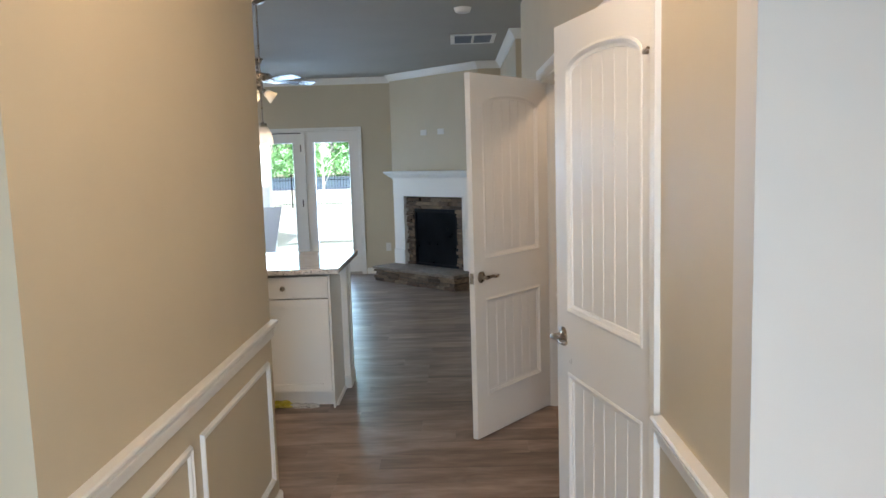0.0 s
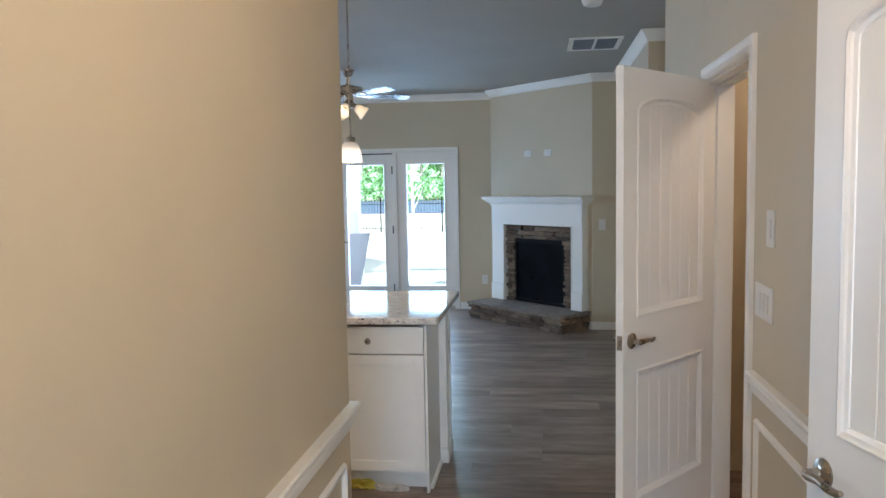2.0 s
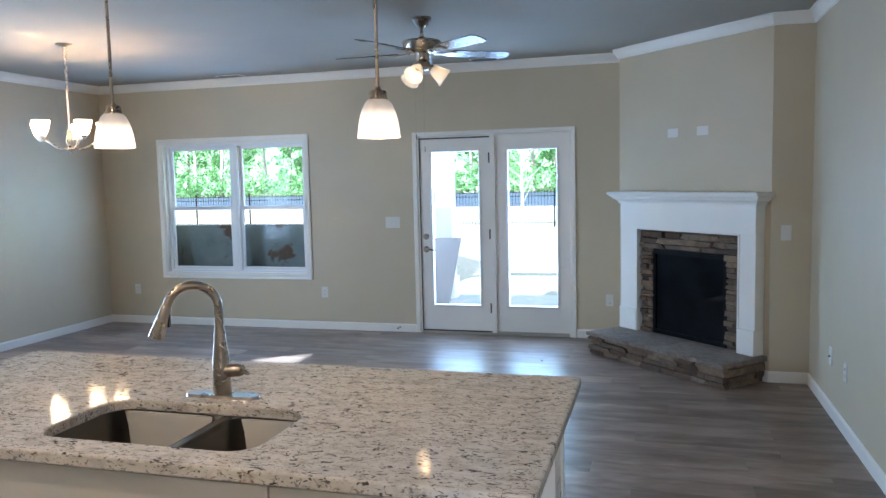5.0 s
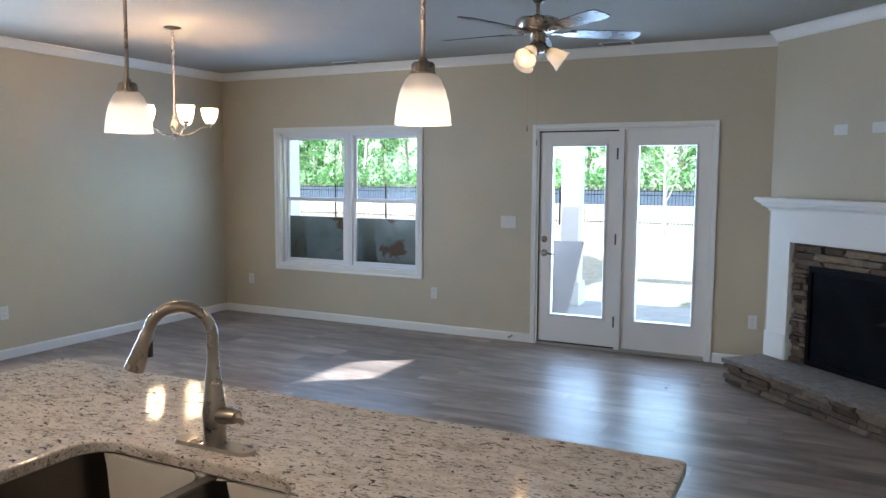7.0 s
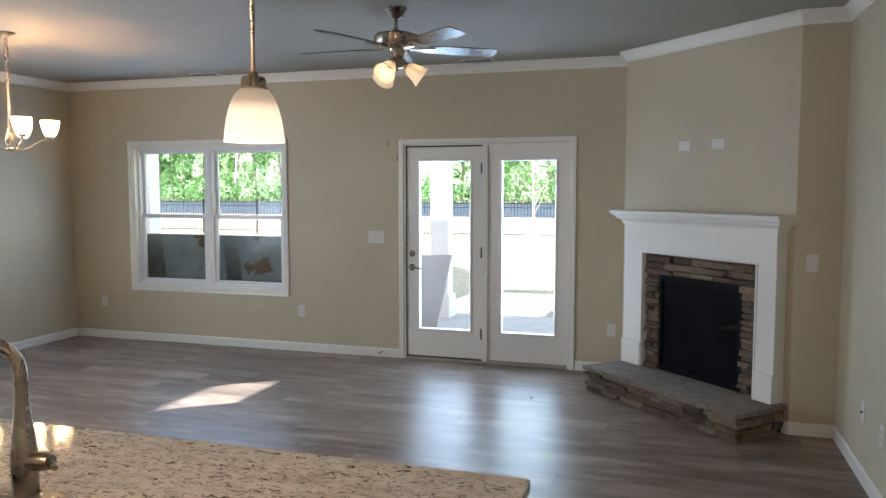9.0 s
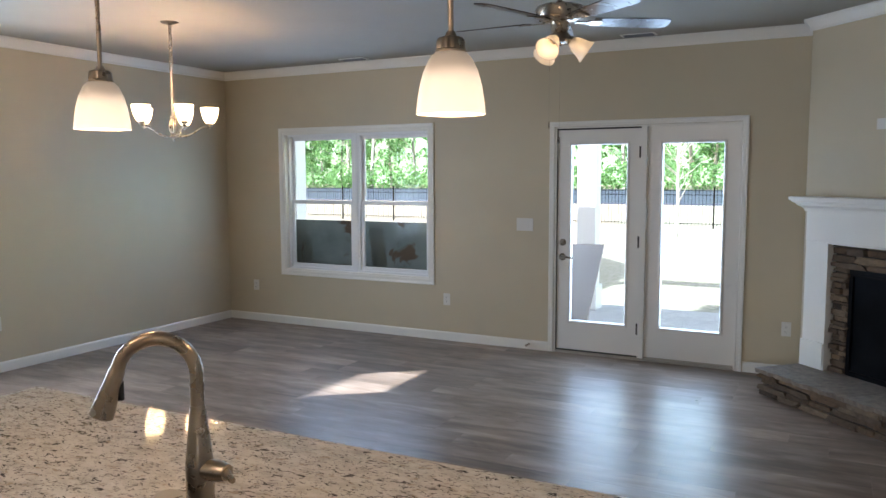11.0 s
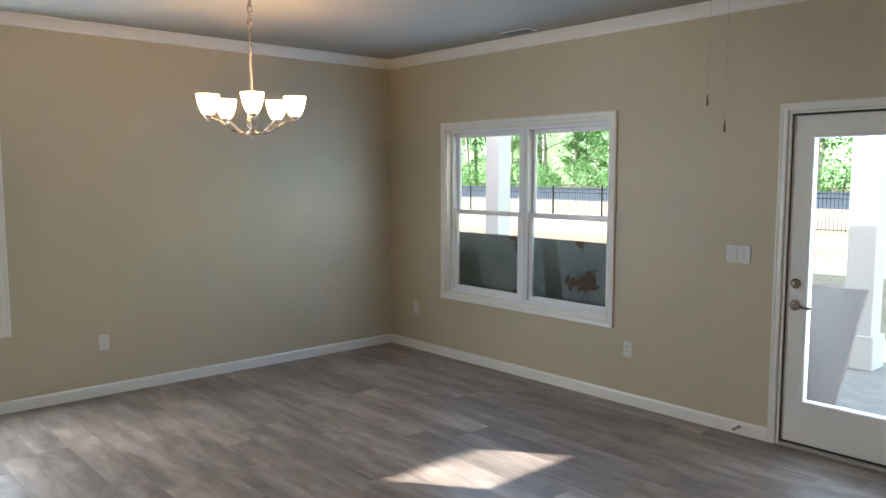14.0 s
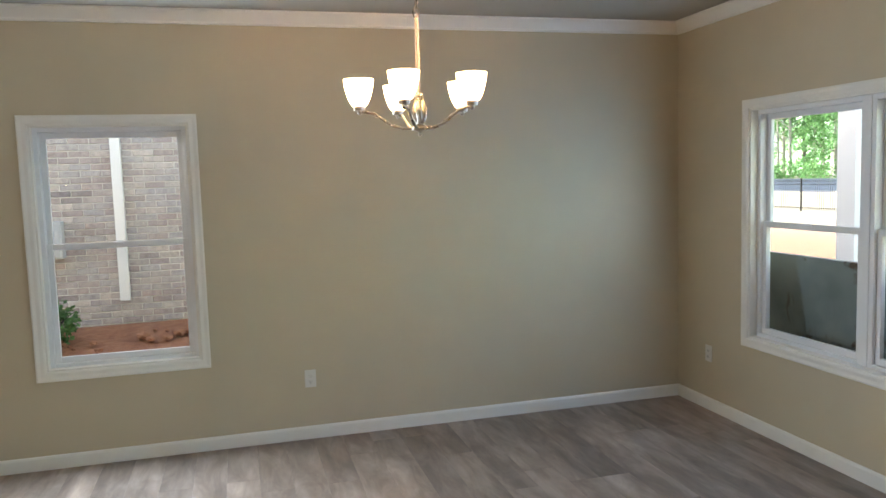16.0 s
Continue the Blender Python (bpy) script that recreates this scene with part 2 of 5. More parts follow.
def ground_material():
    m, n, l, p = mat("straw_and_clay_ground")
    v = world_coords(n, l)
    big = noisy(n, l, v, 0.22, 5, 0.6, 0.5)
    fine = noisy(n, l, v, 14, 6, 0.7)
    grass = ramp(n, l, fine, (0.3, (0.15, 0.18, 0.09)), (0.6, (0.43, 0.40, 0.33)), (0.8, (0.56, 0.53, 0.47)))
    clay = ramp(n, l, fine, (0.3, (0.24, 0.085, 0.045)), (0.7, (0.43, 0.195, 0.115)))
    sep = n.new("ShaderNodeSeparateXYZ")
    l.new(v, sep.inputs[0])
    side = n.new("ShaderNodeMapRange")
    side.inputs["From Min"].default_value, side.inputs["From Max"].default_value = -4.5, -10.5
    l.new(sep.outputs["X"], side.inputs["Value"])
    back = n.new("ShaderNodeMapRange")
    back.inputs["From Min"].default_value, back.inputs["From Max"].default_value = 21.0, 28.0
    back.inputs["To Min"].default_value, back.inputs["To Max"].default_value = 0.0, 0.72
    l.new(sep.outputs["Y"], back.inputs["Value"])
    clay = mixed(n, l, back.outputs[0], clay, grass)
    add = n.new("ShaderNodeMath")
    l.new(side.outputs[0], add.inputs[0])
    l.new(big, add.inputs[1])
    l.new(mixed(n, l, ramp(n, l, add.outputs[0], (0.80, grey(0)), (1.05, grey(1))), grass, clay), p.inputs["Base Color"])
    p.inputs["Roughness"].default_value = 0.95
    bump(n, l, p, fine, 0.8, 0.03)
    return m


GROUND = ground_material()


def simple(name, stops, scale, rough, strength=0.3, distance=0.004, detail=5):
    m, n, l, p = mat(name)
    v = world_coords(n, l)
    f = noisy(n, l, v, scale, detail, 0.65)
    l.new(ramp(n, l, f, *stops), p.inputs["Base Color"])
    p.inputs["Roughness"].default_value = rough
    bump(n, l, p, f, strength, distance)
    return m


CONCRETE = simple("broom_finished_concrete", ((0.3, (0.36, 0.36, 0.35)), (0.7, (0.50, 0.50, 0.48))), 8, 0.85)
# the palest stop paints sky glints onto the road
ASPHALT = simple("dark_asphalt", ((0.35, (0.024, 0.036, 0.066)), (0.66, (0.040, 0.056, 0.092)), (0.76, (0.11, 0.135, 0.17))), 0.8, 0.6)
BARK = simple("grey_bark", ((0.3, (0.06, 0.06, 0.055)), (0.7, (0.14, 0.135, 0.125))), 9, 0.9, 0.6, 0.02)
PALEBARK = simple("pale_bark", ((0.3, (0.28, 0.26, 0.23)), (0.7, (0.45, 0.43, 0.40))), 9, 0.9, 0.6, 0.01)


def leaf_material(name, a, b, c):
    m, n, l, p = mat(name)
    g = n.new("ShaderNodeNewGeometry")
    l.new(ramp(n, l, g.outputs["Random Per Island"], (0.0, a), (0.5, b), (1.0, c)), p.inputs["Base Color"])
    p.inputs["Roughness"].default_value = 0.7
    p.inputs["Specular IOR Level"].default_value = 0.15
    tl, mx = n.new("ShaderNodeBsdfTranslucent"), n.new("ShaderNodeMixShader")
    l.new(p.inputs["Base Color"].links[0].from_socket, tl.inputs["Color"])
    mx.inputs[0].default_value = 0.5
    l.new(p.outputs[0], mx.inputs[1])
    l.new(tl.outputs[0], mx.inputs[2])
    l.new(mx.outputs[0], n["Material Output"].inputs["Surface"])
    return m


LEAF = leaf_material("spring_leaves", (0.075, 0.19, 0.075), (0.11, 0.26, 0.10), (0.15, 0.32, 0.13))
DARKLEAF = leaf_material("pine_needles", (0.045, 0.09, 0.07), (0.065, 0.125, 0.09), (0.09, 0.16, 0.11))


def muddy_material():
    m, n, l, p = mat("muddy_grey_sheet")
    v = world_coords(n, l)
    base = ramp(n, l, noisy(n, l, v, 3, 4), (0.3, (0.17, 0.205, 0.205)), (0.7, (0.29, 0.33, 0.325)))
    mud = ramp(n, l, noisy(n, l, v, 2.3, 5, 0.6, 0.7), (0.53, grey(0)), (0.58, grey(0.95)))
    l.new(mixed(n, l, mud, base, (0.13, 0.068, 0.036)), p.inputs["Base Color"])
    p.inputs["Roughness"].default_value = 0.6
    return m


MUDDYSHEET = muddy_material()
MAUVEBOARD = simple("mauve_grey_board", ((0.3, (0.36, 0.29, 0.28)), (0.7, (0.42, 0.345, 0.335))), 3, 0.7)
YELLOW = simple("yellow_plastic_film", ((0.3, (0.45, 0.36, 0.03)), (0.7, (0.70, 0.60, 0.10))), 30, 0.3)
CLEARPLASTIC = simple("pale_crumpled_film", ((0.3, (0.45, 0.42, 0.38)), (0.7, (0.75, 0.73, 0.70))), 40, 0.2)
CORD = simple("white_cord_sleeve", ((0.3, (0.55, 0.42, 0.34)), (0.7, (0.66, 0.54, 0.44))), 60, 0.7)


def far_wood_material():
    """Far woods backdrop: haze and sky gaps painted in, daylight added as glow."""
    m, n, l, p = mat("glowing_far_woods")
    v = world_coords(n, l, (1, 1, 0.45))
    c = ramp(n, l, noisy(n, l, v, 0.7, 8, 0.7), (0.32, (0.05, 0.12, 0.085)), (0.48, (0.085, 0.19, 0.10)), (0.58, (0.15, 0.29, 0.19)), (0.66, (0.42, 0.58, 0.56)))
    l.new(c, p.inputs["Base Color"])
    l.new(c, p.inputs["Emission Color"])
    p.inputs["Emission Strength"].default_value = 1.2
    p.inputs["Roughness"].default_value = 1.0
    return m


FARWOOD = far_wood_material()
BOXGREY = simple("grey_metal_box", ((0.3, (0.45, 0.48, 0.5)), (0.7, (0.55, 0.58, 0.6))), 5, 0.5)
ROOFING = simple("asphalt_shingle", ((0.3, (0.06, 0.055, 0.05)), (0.7, (0.11, 0.10, 0.095))), 12, 0.9)


# ---- mesh helpers ----
def part(name, bm, material, parent=None, label=""):
    me = bpy.data.meshes.new(name)
    bmesh.ops.recalc_face_normals(bm, faces=bm.faces)
    bm.to_mesh(me)
    bm.free()
    me.materials.append(material)
    ob = new(name, me)
    ob.parent = parent
    if label:
        ob["label"] = label
    return ob


def smooth(ob, angle=40):
    for p in ob.data.polygons:
        p.use_smooth = True
    ob.data.set_sharp_from_angle(angle=radians(angle))
    return ob


def thing(name, m, label, category, group="", kind=""):
    ob = new(name)
    ob.matrix_basis = m
    ob.empty_display_size = 0.1
    return tagged(ob, label, category, group, kind)


def structure(ob, label=""):
    return tagged(ob, label, "", "", "structure")


def box(bm, x0, x1, y0, y1, z0, z1, bevel=0.0):
    lo, hi = (min(x0, x1), min(y0, y1), min(z0, z1)), (max(x0, x1), max(y0, y1), max(z0, z1))
    geo = bmesh.ops.create_cube(bm, size=1.0)
    vs = geo["verts"]
    for v in vs:
        v.co = Vector([lo[i] + (v.co[i] + 0.5) * (hi[i] - lo[i]) for i in range(3)])
    if bevel > 0:
        es = list({e for v in vs for e in v.link_edges})
        bmesh.ops.bevel(bm, geom=es, offset=bevel, segments=2, affect="EDGES", profile=0.6)


def boxes(*specs, bevel=0.0):
    bm = bmesh.new()
    for s in specs:
        box(bm, *s, bevel=bevel)
    return bm


def lathe(bm, profile, centre=(0, 0, 0), segs=28, m=None):
    """profile: (radius, z) from one end to the other; radius 0 closes."""
    rings = []
    for r, z in profile:
        ring = []
        for i in range(segs if r > 1e-6 else 1):
            a = 2 * math.pi * i / segs
            co = Vector((r * math.cos(a), r * math.sin(a), z))
            ring.append(bm.verts.new((m @ co if m else co) + Vector(centre)))
        rings.append(ring)
    for a, b in zip(rings, rings[1:]):
        for i in range(segs):
            q = [a[i % len(a)], a[(i + 1) % len(a)], b[(i + 1) % len(b)], b[i % len(b)]]
            q = list(dict.fromkeys(q))
            if len(q) > 2:
                bm.faces.new(q)
    return bm


def tube(bm, pts, radius, segs=12, caps=True):
    """A round bar along points; radius may be one number or one a point."""
    pts = [Vector(p) for p in pts]
    rad = radius if isinstance(radius, (list, tuple)) else [radius] * len(pts)
    rings, side = [], None
    for i, p in enumerate(pts):
        d = (pts[min(i + 1, len(pts) - 1)] - pts[max(i - 1, 0)]).normalized()
        if side is None:
            side = d.orthogonal().normalized()
        side = (side - d * side.dot(d)).normalized()
        up = d.cross(side)
        rings.append([bm.verts.new(p + rad[i] * (math.cos(2 * math.pi * k / segs) * side + math.sin(2 * math.pi * k / segs) * up)) for k in range(segs)])
    for a, b in zip(rings, rings[1:]):
        for k in range(segs):
            bm.faces.new((a[k], a[(k + 1) % segs], b[(k + 1) % segs], b[k]))
    if caps:
        bm.faces.new(rings[0])
        bm.faces.new(rings[-1])
    return bm


def sweep(bm, path, normal, profile, closed=False):
    """A moulding: profile points (aside, along normal) carried along a path in a plane, mitred at its corners. Aside is normal x direction."""
    path, normal = [Vector(p) for p in path], Vector(normal)
    k = len(path)
    rows = []
    for i in range(k):
        dirs = []
        if closed or i > 0:
            dirs.append((path[i] - path[i - 1]).normalized())
        if closed or i < k - 1:
            dirs.append((path[(i + 1) % k] - path[i]).normalized())
        sides = [normal.cross(d).normalized() for d in dirs]
        m = sides[0] if len(sides) == 1 else (sides[0] + sides[1]) / (1 + sides[0].dot(sides[1]))
        rows.append([bm.verts.new(path[i] + m * a + normal * b) for a, b in profile])
    for i in range(k if closed else k - 1):
        a, b = rows[i], rows[(i + 1) % k]
        for j in range(len(profile)):
            bm.faces.new((a[j], a[(j + 1) % len(profile)], b[(j + 1) % len(profile)], b[j]))
    if not closed:
        bm.faces.new(rows[0])
        bm.faces.new(rows[-1])
    return bm


def slab_from(bm, outline, m, depth):
    """A flat plate: outline in local x, z, from y = 0 to y = depth, placed by m."""
    front = [bm.verts.new(m @ Vector((x, 0, z))) for x, z in outline]
    back = [bm.verts.new(m @ Vector((x, depth, z))) for x, z in outline]
    bm.faces.new(front)
    bm.faces.new(back[::-1])
    k = len(outline)
    for i in range(k):
        bm.faces.new((front[i], back[i], back[(i + 1) % k], front[(i + 1) % k]))
    return bm


ID = Matrix.Identity(4)


def wall_x(name, y0, y1, x0, x1, z0, z1, holes=(), material=None):
    """A wall along x, with openings (x0, x1, z0, z1) through it."""
    bm = bmesh.new()
    cut, x = sorted(holes), x0
    for a, b, lo, hi in cut:
        if a > x:
            box(bm, x, a, y0, y1, z0, z1)
        if lo > z0:
            box(bm, a, b, y0, y1, z0, lo)
        if hi < z1:
            box(bm, a, b, y0, y1, hi, z1)
        x = b
    if x < x1:
        box(bm, x, x1, y0, y1, z0, z1)
    return structure(part(name, bm, material or WALL))


def wall_y(name, x0, x1, y0, y1, z0, z1, holes=(), material=None):
    bm = bmesh.new()
    cut, y = sorted(holes), y0
    for a, b, lo, hi in cut:
        if a > y:
            box(bm, x0, x1, y, a, z0, z1)
        if lo > z0:
            box(bm, x0, x1, a, b, z0, lo)
        if hi < z1:
            box(bm, x0, x1, a, b, hi, z1)
        y = b
    if y < y1:
        box(bm, x0, x1, y, y1, z0, z1)
    return structure(part(name, bm, material or WALL))

# ---- the shell of the house ----
CEILING_Z = 2.74
XL, YB = -6.712, 10.712          # faces of the left wall and the back wall
HL, HR = -0.83, 0.56             # faces of the hall walls
XR, JOG, ALC = 0.61, 7.11, 0.83  # right living wall, its near end, the alcove behind the hall wall
HALL_END, HALL_LEFT_END, FOYER = 5.985, 3.385, 1.47
FA, FB = (-0.828, 10.498), (0.33, 9.34)  # corners of the chimney breast

wall_x("wall_back", YB, YB + 0.15, XL - 0.15, XR + 0.3, -0.1, CEILING_Z, [(-5.908, -4.145, 0.595, 2.053), (-2.87, -1.305, -0.1, 2.03)])
wall_y("wall_left", XL - 0.15, XL, HALL_LEFT_END - 0.12, YB, -0.1, CEILING_Z, [(6.425, 7.309, 0.595, 2.061)])
wall_y("wall_right", XR, XR + 0.12, JOG, 9.34, -0.1, CEILING_Z)
wall_x("wall_jog", JOG, JOG + 0.12, XR + 0.12, ALC + 0.14, -0.1, CEILING_Z)
wall_y("wall_alcove", ALC, ALC + 0.12, HALL_END, JOG, -0.1, CEILING_Z, [(6.22, 7.035, -0.1, 2.04)])
wall_x("wall_hall_return", HALL_END - 0.12, HALL_END, HR + 0.12, ALC + 0.12, -0.1, CEILING_Z)
wall_y("wall_hall_right", HR, HR + 0.12, FOYER + 0.03, HALL_END, -0.1, CEILING_Z, [(2.085, 2.865, -0.1, 2.045), (3.985, 4.765, -0.1, 2.045)])
wall_y("wall_hall_left", HL - 0.12, HL, FOYER - 0.005, HALL_LEFT_END, -0.1, CEILING_Z)
wall_x("wall_kitchen", HALL_LEFT_END - 0.12, HALL_LEFT_END, XL, HL - 0.12, -0.1, CEILING_Z)
wall_x("wall_foyer_left", FOYER - 0.005, FOYER + 0.13, -1.5, HL - 0.12, -0.1, CEILING_Z, (), DAYLITWALL)
wall_x("wall_foyer_right", FOYER - 0.07, FOYER + 0.03, HR, 2.0, -0.1, CEILING_Z, (), DAYLITWALL)
wall_y("wall_foyer_side", -1.62, -1.5, -1.5, FOYER + 0.13, -0.1, CEILING_Z)
wall_y("wall_foyer_far", 1.3, 1.42, -1.5, FOYER - 0.07, -0.1, CEILING_Z)
wall_x("wall_front", -1.5, -1.38, -1.5, 1.3, -0.1, CEILING_Z, [(-0.55, 0.36, -0.1, 2.05)])
# the small rooms behind the two hall doors
wall_y("wall_closet", 1.9, 2.0, FOYER + 0.03, HALL_END - 0.12, -0.1, CEILING_Z)
wall_x("wall_closet_between", 3.2, 3.3, HR + 0.12, 1.9, -0.1, CEILING_Z)
wall_x("wall_bath_far", 5.25, 5.35, HR + 0.12, 1.9, -0.1, CEILING_Z)

# chimney breast across the corner
bm = bmesh.new()
ring = [(FA[0], YB), FA, FB, (XR, FB[1]), (XR + 0.12, FB[1]), (XR + 0.12, YB)]
lo = [bm.verts.new((x, y, -0.1)) for x, y in ring]
hi = [bm.verts.new((x, y, CEILING_Z)) for x, y in ring]
bm.faces.new(lo)
bm.faces.new(hi)
for i in range(len(ring)):
    j = (i + 1) % len(ring)
    bm.faces.new((lo[i], lo[j], hi[j], hi[i]))
structure(part("wall_chimney_breast", bm, WALL))

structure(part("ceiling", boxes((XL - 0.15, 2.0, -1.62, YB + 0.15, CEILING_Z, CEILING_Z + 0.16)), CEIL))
structure(part("roof_eave", boxes((XL - 0.5, 2.4, -2.0, YB + 0.5, CEILING_Z + 0.165, CEILING_Z + 0.2)), ROOFING))
floor = structure(part("floor", boxes((XL - 0.15, 2.0, -1.62, YB + 0.15, -0.12, -0.006)), JOINT))

# baseboards, with a small rounded top
BASE_PROFILE = [(0, 0), (0.013, 0), (0.013, 0.07), (0.009, 0.08), (0.004, 0.085), (0, 0.085)]


def baseboard(*path):
    """Path on the floor with the room on its left."""
    structure(part("baseboard", sweep(bmesh.new(), [(x, y, 0) for x, y in path], (0, 0, 1), BASE_PROFILE), TRIM))


baseboard((-2.92, YB), (XL, YB), (XL, HALL_LEFT_END), (HL - 0.12, HALL_LEFT_END))
baseboard((ALC, 7.1), (ALC, JOG), (XR, JOG), (XR, FB[1]), FB, (0.30, 9.37))
baseboard((FA[0], 10.52), (FA[0], YB), (-1.25, YB))
baseboard((HR, 4.84), (HR, HALL_END), (ALC, HALL_END), (ALC, 6.15))
baseboard((HR, 2.94), (HR, 3.91))
baseboard((HR, FOYER + 0.03), (HR, 2.01))
baseboard((HL - 0.12, HALL_LEFT_END), (HL, HALL_LEFT_END), (HL, FOYER - 0.005))

# crown moulding along the living room's walls
CROWN_PROFILE = [(0, 0), (0.062, 0), (0.062, -0.012), (0.052, -0.018), (0.040, -0.030), (0.024, -0.052), (0.014, -0.068), (0.012, -0.082), (0, -0.085)]
crown_path = [(ALC, HALL_END + 0.01), (ALC, JOG), (XR, JOG), (XR, FB[1]), FB, FA, (FA[0], YB), (XL, YB), (XL, HALL_LEFT_END), (HL - 0.12, HALL_LEFT_END)]
structure(part("crown_moulding", sweep(bmesh.new(), [(x, y, CEILING_Z) for x, y in crown_path], (0, 0, 1), CROWN_PROFILE), TRIM))

# chair rails and picture-frame wainscot in the hall
RAIL_PROFILE = [(0, -0.07), (0.010, -0.07), (0.012, -0.045), (0.020, -0.038), (0.020, -0.028), (0.014, -0.022), (0.020, -0.012), (0.030, -0.008), (0.032, 0.0), (0.028, 0.006), (0, 0.008)]
FRAME_PROFILE = [(0, 0), (0.006, 0.012), (0.012, 0.014), (0.018, 0.009), (0.026, 0.008), (0.032, 0.0)]


def chair_rail(*path):
    structure(part("chair_rail", sweep(bmesh.new(), [(x, y, 0.878) for x, y in path], (0, 0, 1), RAIL_PROFILE), TRIM))


chair_rail((HL - 0.12, HALL_LEFT_END), (HL, HALL_LEFT_END), (HL, FOYER - 0.005))
chair_rail((HR, FOYER + 0.03), (HR, 2.01))
chair_rail((HR, 2.94), (HR, 3.905))


def wall_frame(x, facing, y0, y1, z0=0.16, z1=0.72):
    pts = [(x, y0, z0), (x, y1, z0), (x, y1, z1), (x, y0, z1)]
    if facing < 0:
        pts = pts[::-1]
    structure(part("wall_frame_moulding", sweep(bmesh.new(), pts, (facing, 0, 0), FRAME_PROFILE, True), TRIM))


wall_frame(HL, 1, 2.395, 3.30)
wall_frame(HL, 1, 1.56, 2.305)
wall_frame(HR, -1, 2.99, 3.86)


# ---- windows ----
CASING_PROFILE = [(0, 0), (0, 0.012), (0.010, 0.016), (0.030, 0.014), (0.048, 0.018), (0.057, 0.016), (0.057, 0)]


def picture_casing(parent, x0, x1, z0, z1, three_sided=False, m=ID):
    """Casing round an opening in local x and z, standing proud towards -y."""
    pts = [(x0, 0, z0), (x0, 0, z1), (x1, 0, z1), (x1, 0, z0)]
    bm = sweep(bmesh.new(), pts, (0, -1, 0), CASING_PROFILE, not three_sided)
    return part("casing", bm, TRIM, parent)


def double_hung(parent, x0, x1, z0, z1, meet):
    """One double-hung unit in local x, z; the lower sash stands inside the upper one."""
    f = 0.028
    bm = boxes((x0, x0 + f, 0.05, 0.13, z0, z1), (x1 - f, x1, 0.05, 0.13, z0, z1), (x0 + f, x1 - f, 0.05, 0.13, z1 - f, z1), (x0 + f, x1 - f, 0.05, 0.13, z0, z0 + f * 0.8), bevel=0.003)
    part("window_frame", bm, VINYL, parent)
    a, b, s = x0 + f, x1 - f, 0.032
    for nm, lo, hi, y in (("upper_sash", meet - 0.012, z1 - f, 0.10), ("lower_sash", z0 + f * 0.8, meet + 0.028, 0.072)):
        bm = boxes((a, a + s, y, y + 0.026, lo, hi), (b - s, b, y, y + 0.026, lo, hi), (a + s, b - s, y, y + 0.026, hi - s * 1.1, hi), (a + s, b - s, y, y + 0.026, lo, lo + s * 1.15), bevel=0.003)
        sash = part(nm, bm, VINYL, parent)
        pane = part("pane", boxes((a + s - 0.004, b - s + 0.004, y + 0.011, y + 0.015, lo + s, hi - s)), GLASS, sash)
        pane.visible_shadow = False
    lx = (a + b) / 2
    part("sash_lock", boxes((lx - 0.03, lx + 0.03, 0.060, 0.072, meet + 0.012, meet + 0.026), bevel=0.003), VINYL, parent)


def reveal(parent, x0, x1, z0, z1, depth=0.055, t=0.012):
    bm = boxes((x0, x0 + t, -0.002, depth, z0, z1), (x1 - t, x1, -0.002, depth, z0, z1), (x0 + t, x1 - t, -0.002, depth, z1 - t, z1), (x0 + t, x1 - t, -0.002, depth, z0, z0 + t))
    part("reveal", bm, TRIM, parent)


win = thing("window_1", pose(0, YB, 0), "twin white vinyl double-hung window in white casing", "window", "", "structure")
picture_casing(win, -5.908, -4.145, 0.595, 2.053)
reveal(win, -5.908, -4.145, 0.595, 2.053)
double_hung(win, -5.898, -5.047, 0.606, 2.043, 1.318)
double_hung(win, -5.006, -4.155, 0.606, 2.043, 1.318)
part("mullion", boxes((-5.047, -5.006, 0.045, 0.13, 0.606, 2.043), bevel=0.003), VINYL, win)

win = thing("window_2", pose(XL, 0, 0, 0, 0, 90), "single white vinyl double-hung window in white casing", "window", "", "structure")
picture_casing(win, 6.425, 7.309, 0.595, 2.061)
reveal(win, 6.425, 7.309, 0.595, 2.061)
double_hung(win, 6.435, 7.299, 0.606, 2.051, 1.328)


# ---- doors ----
def lever_set(parent, place, way, side):
    """Lever handle on a round rose; way: 1 or -1 along local x, side: 1 or -1 along local y."""
    x, y, z = place
    turn = pose(0, 0, 0, -90 * side, 0, 0)
    bm = lathe(bmesh.new(), [(0, 0), (0.033, 0), (0.033, 0.004), (0.026, 0.010), (0.013, 0.014), (0.011, 0.034), (0.013, 0.044), (0, 0.046)], (x, y, z), 24, turn)
    h = smooth(part("lever_handle", bm, NICKEL, parent, "brushed nickel lever handle"))
    o = y + side * 0.042
    pts = [(x, o, z), (x + way * 0.02, o + side * 0.004, z + 0.002), (x + way * 0.05, o + side * 0.004, z + 0.004), (x + way * 0.08, o, z - 0.004), (x + way * 0.105, o - side * 0.004, z - 0.004), (x + way * 0.115, o - side * 0.004, z + 0.002)]
    smooth(part("lever", tube(bmesh.new(), pts, [0.011, 0.011, 0.009, 0.009, 0.009, 0.006], 10), NICKEL, h))


def arch(x0, x1, z, rise, k=14):
    """Points of a shallow arch from x1 to x0."""
    mid, half = (x0 + x1) / 2, (x1 - x0) / 2
    return [(mid + half * math.cos(math.pi * i / k), z + rise * math.sin(math.pi * i / k) ** 0.8) for i in range(k + 1)]


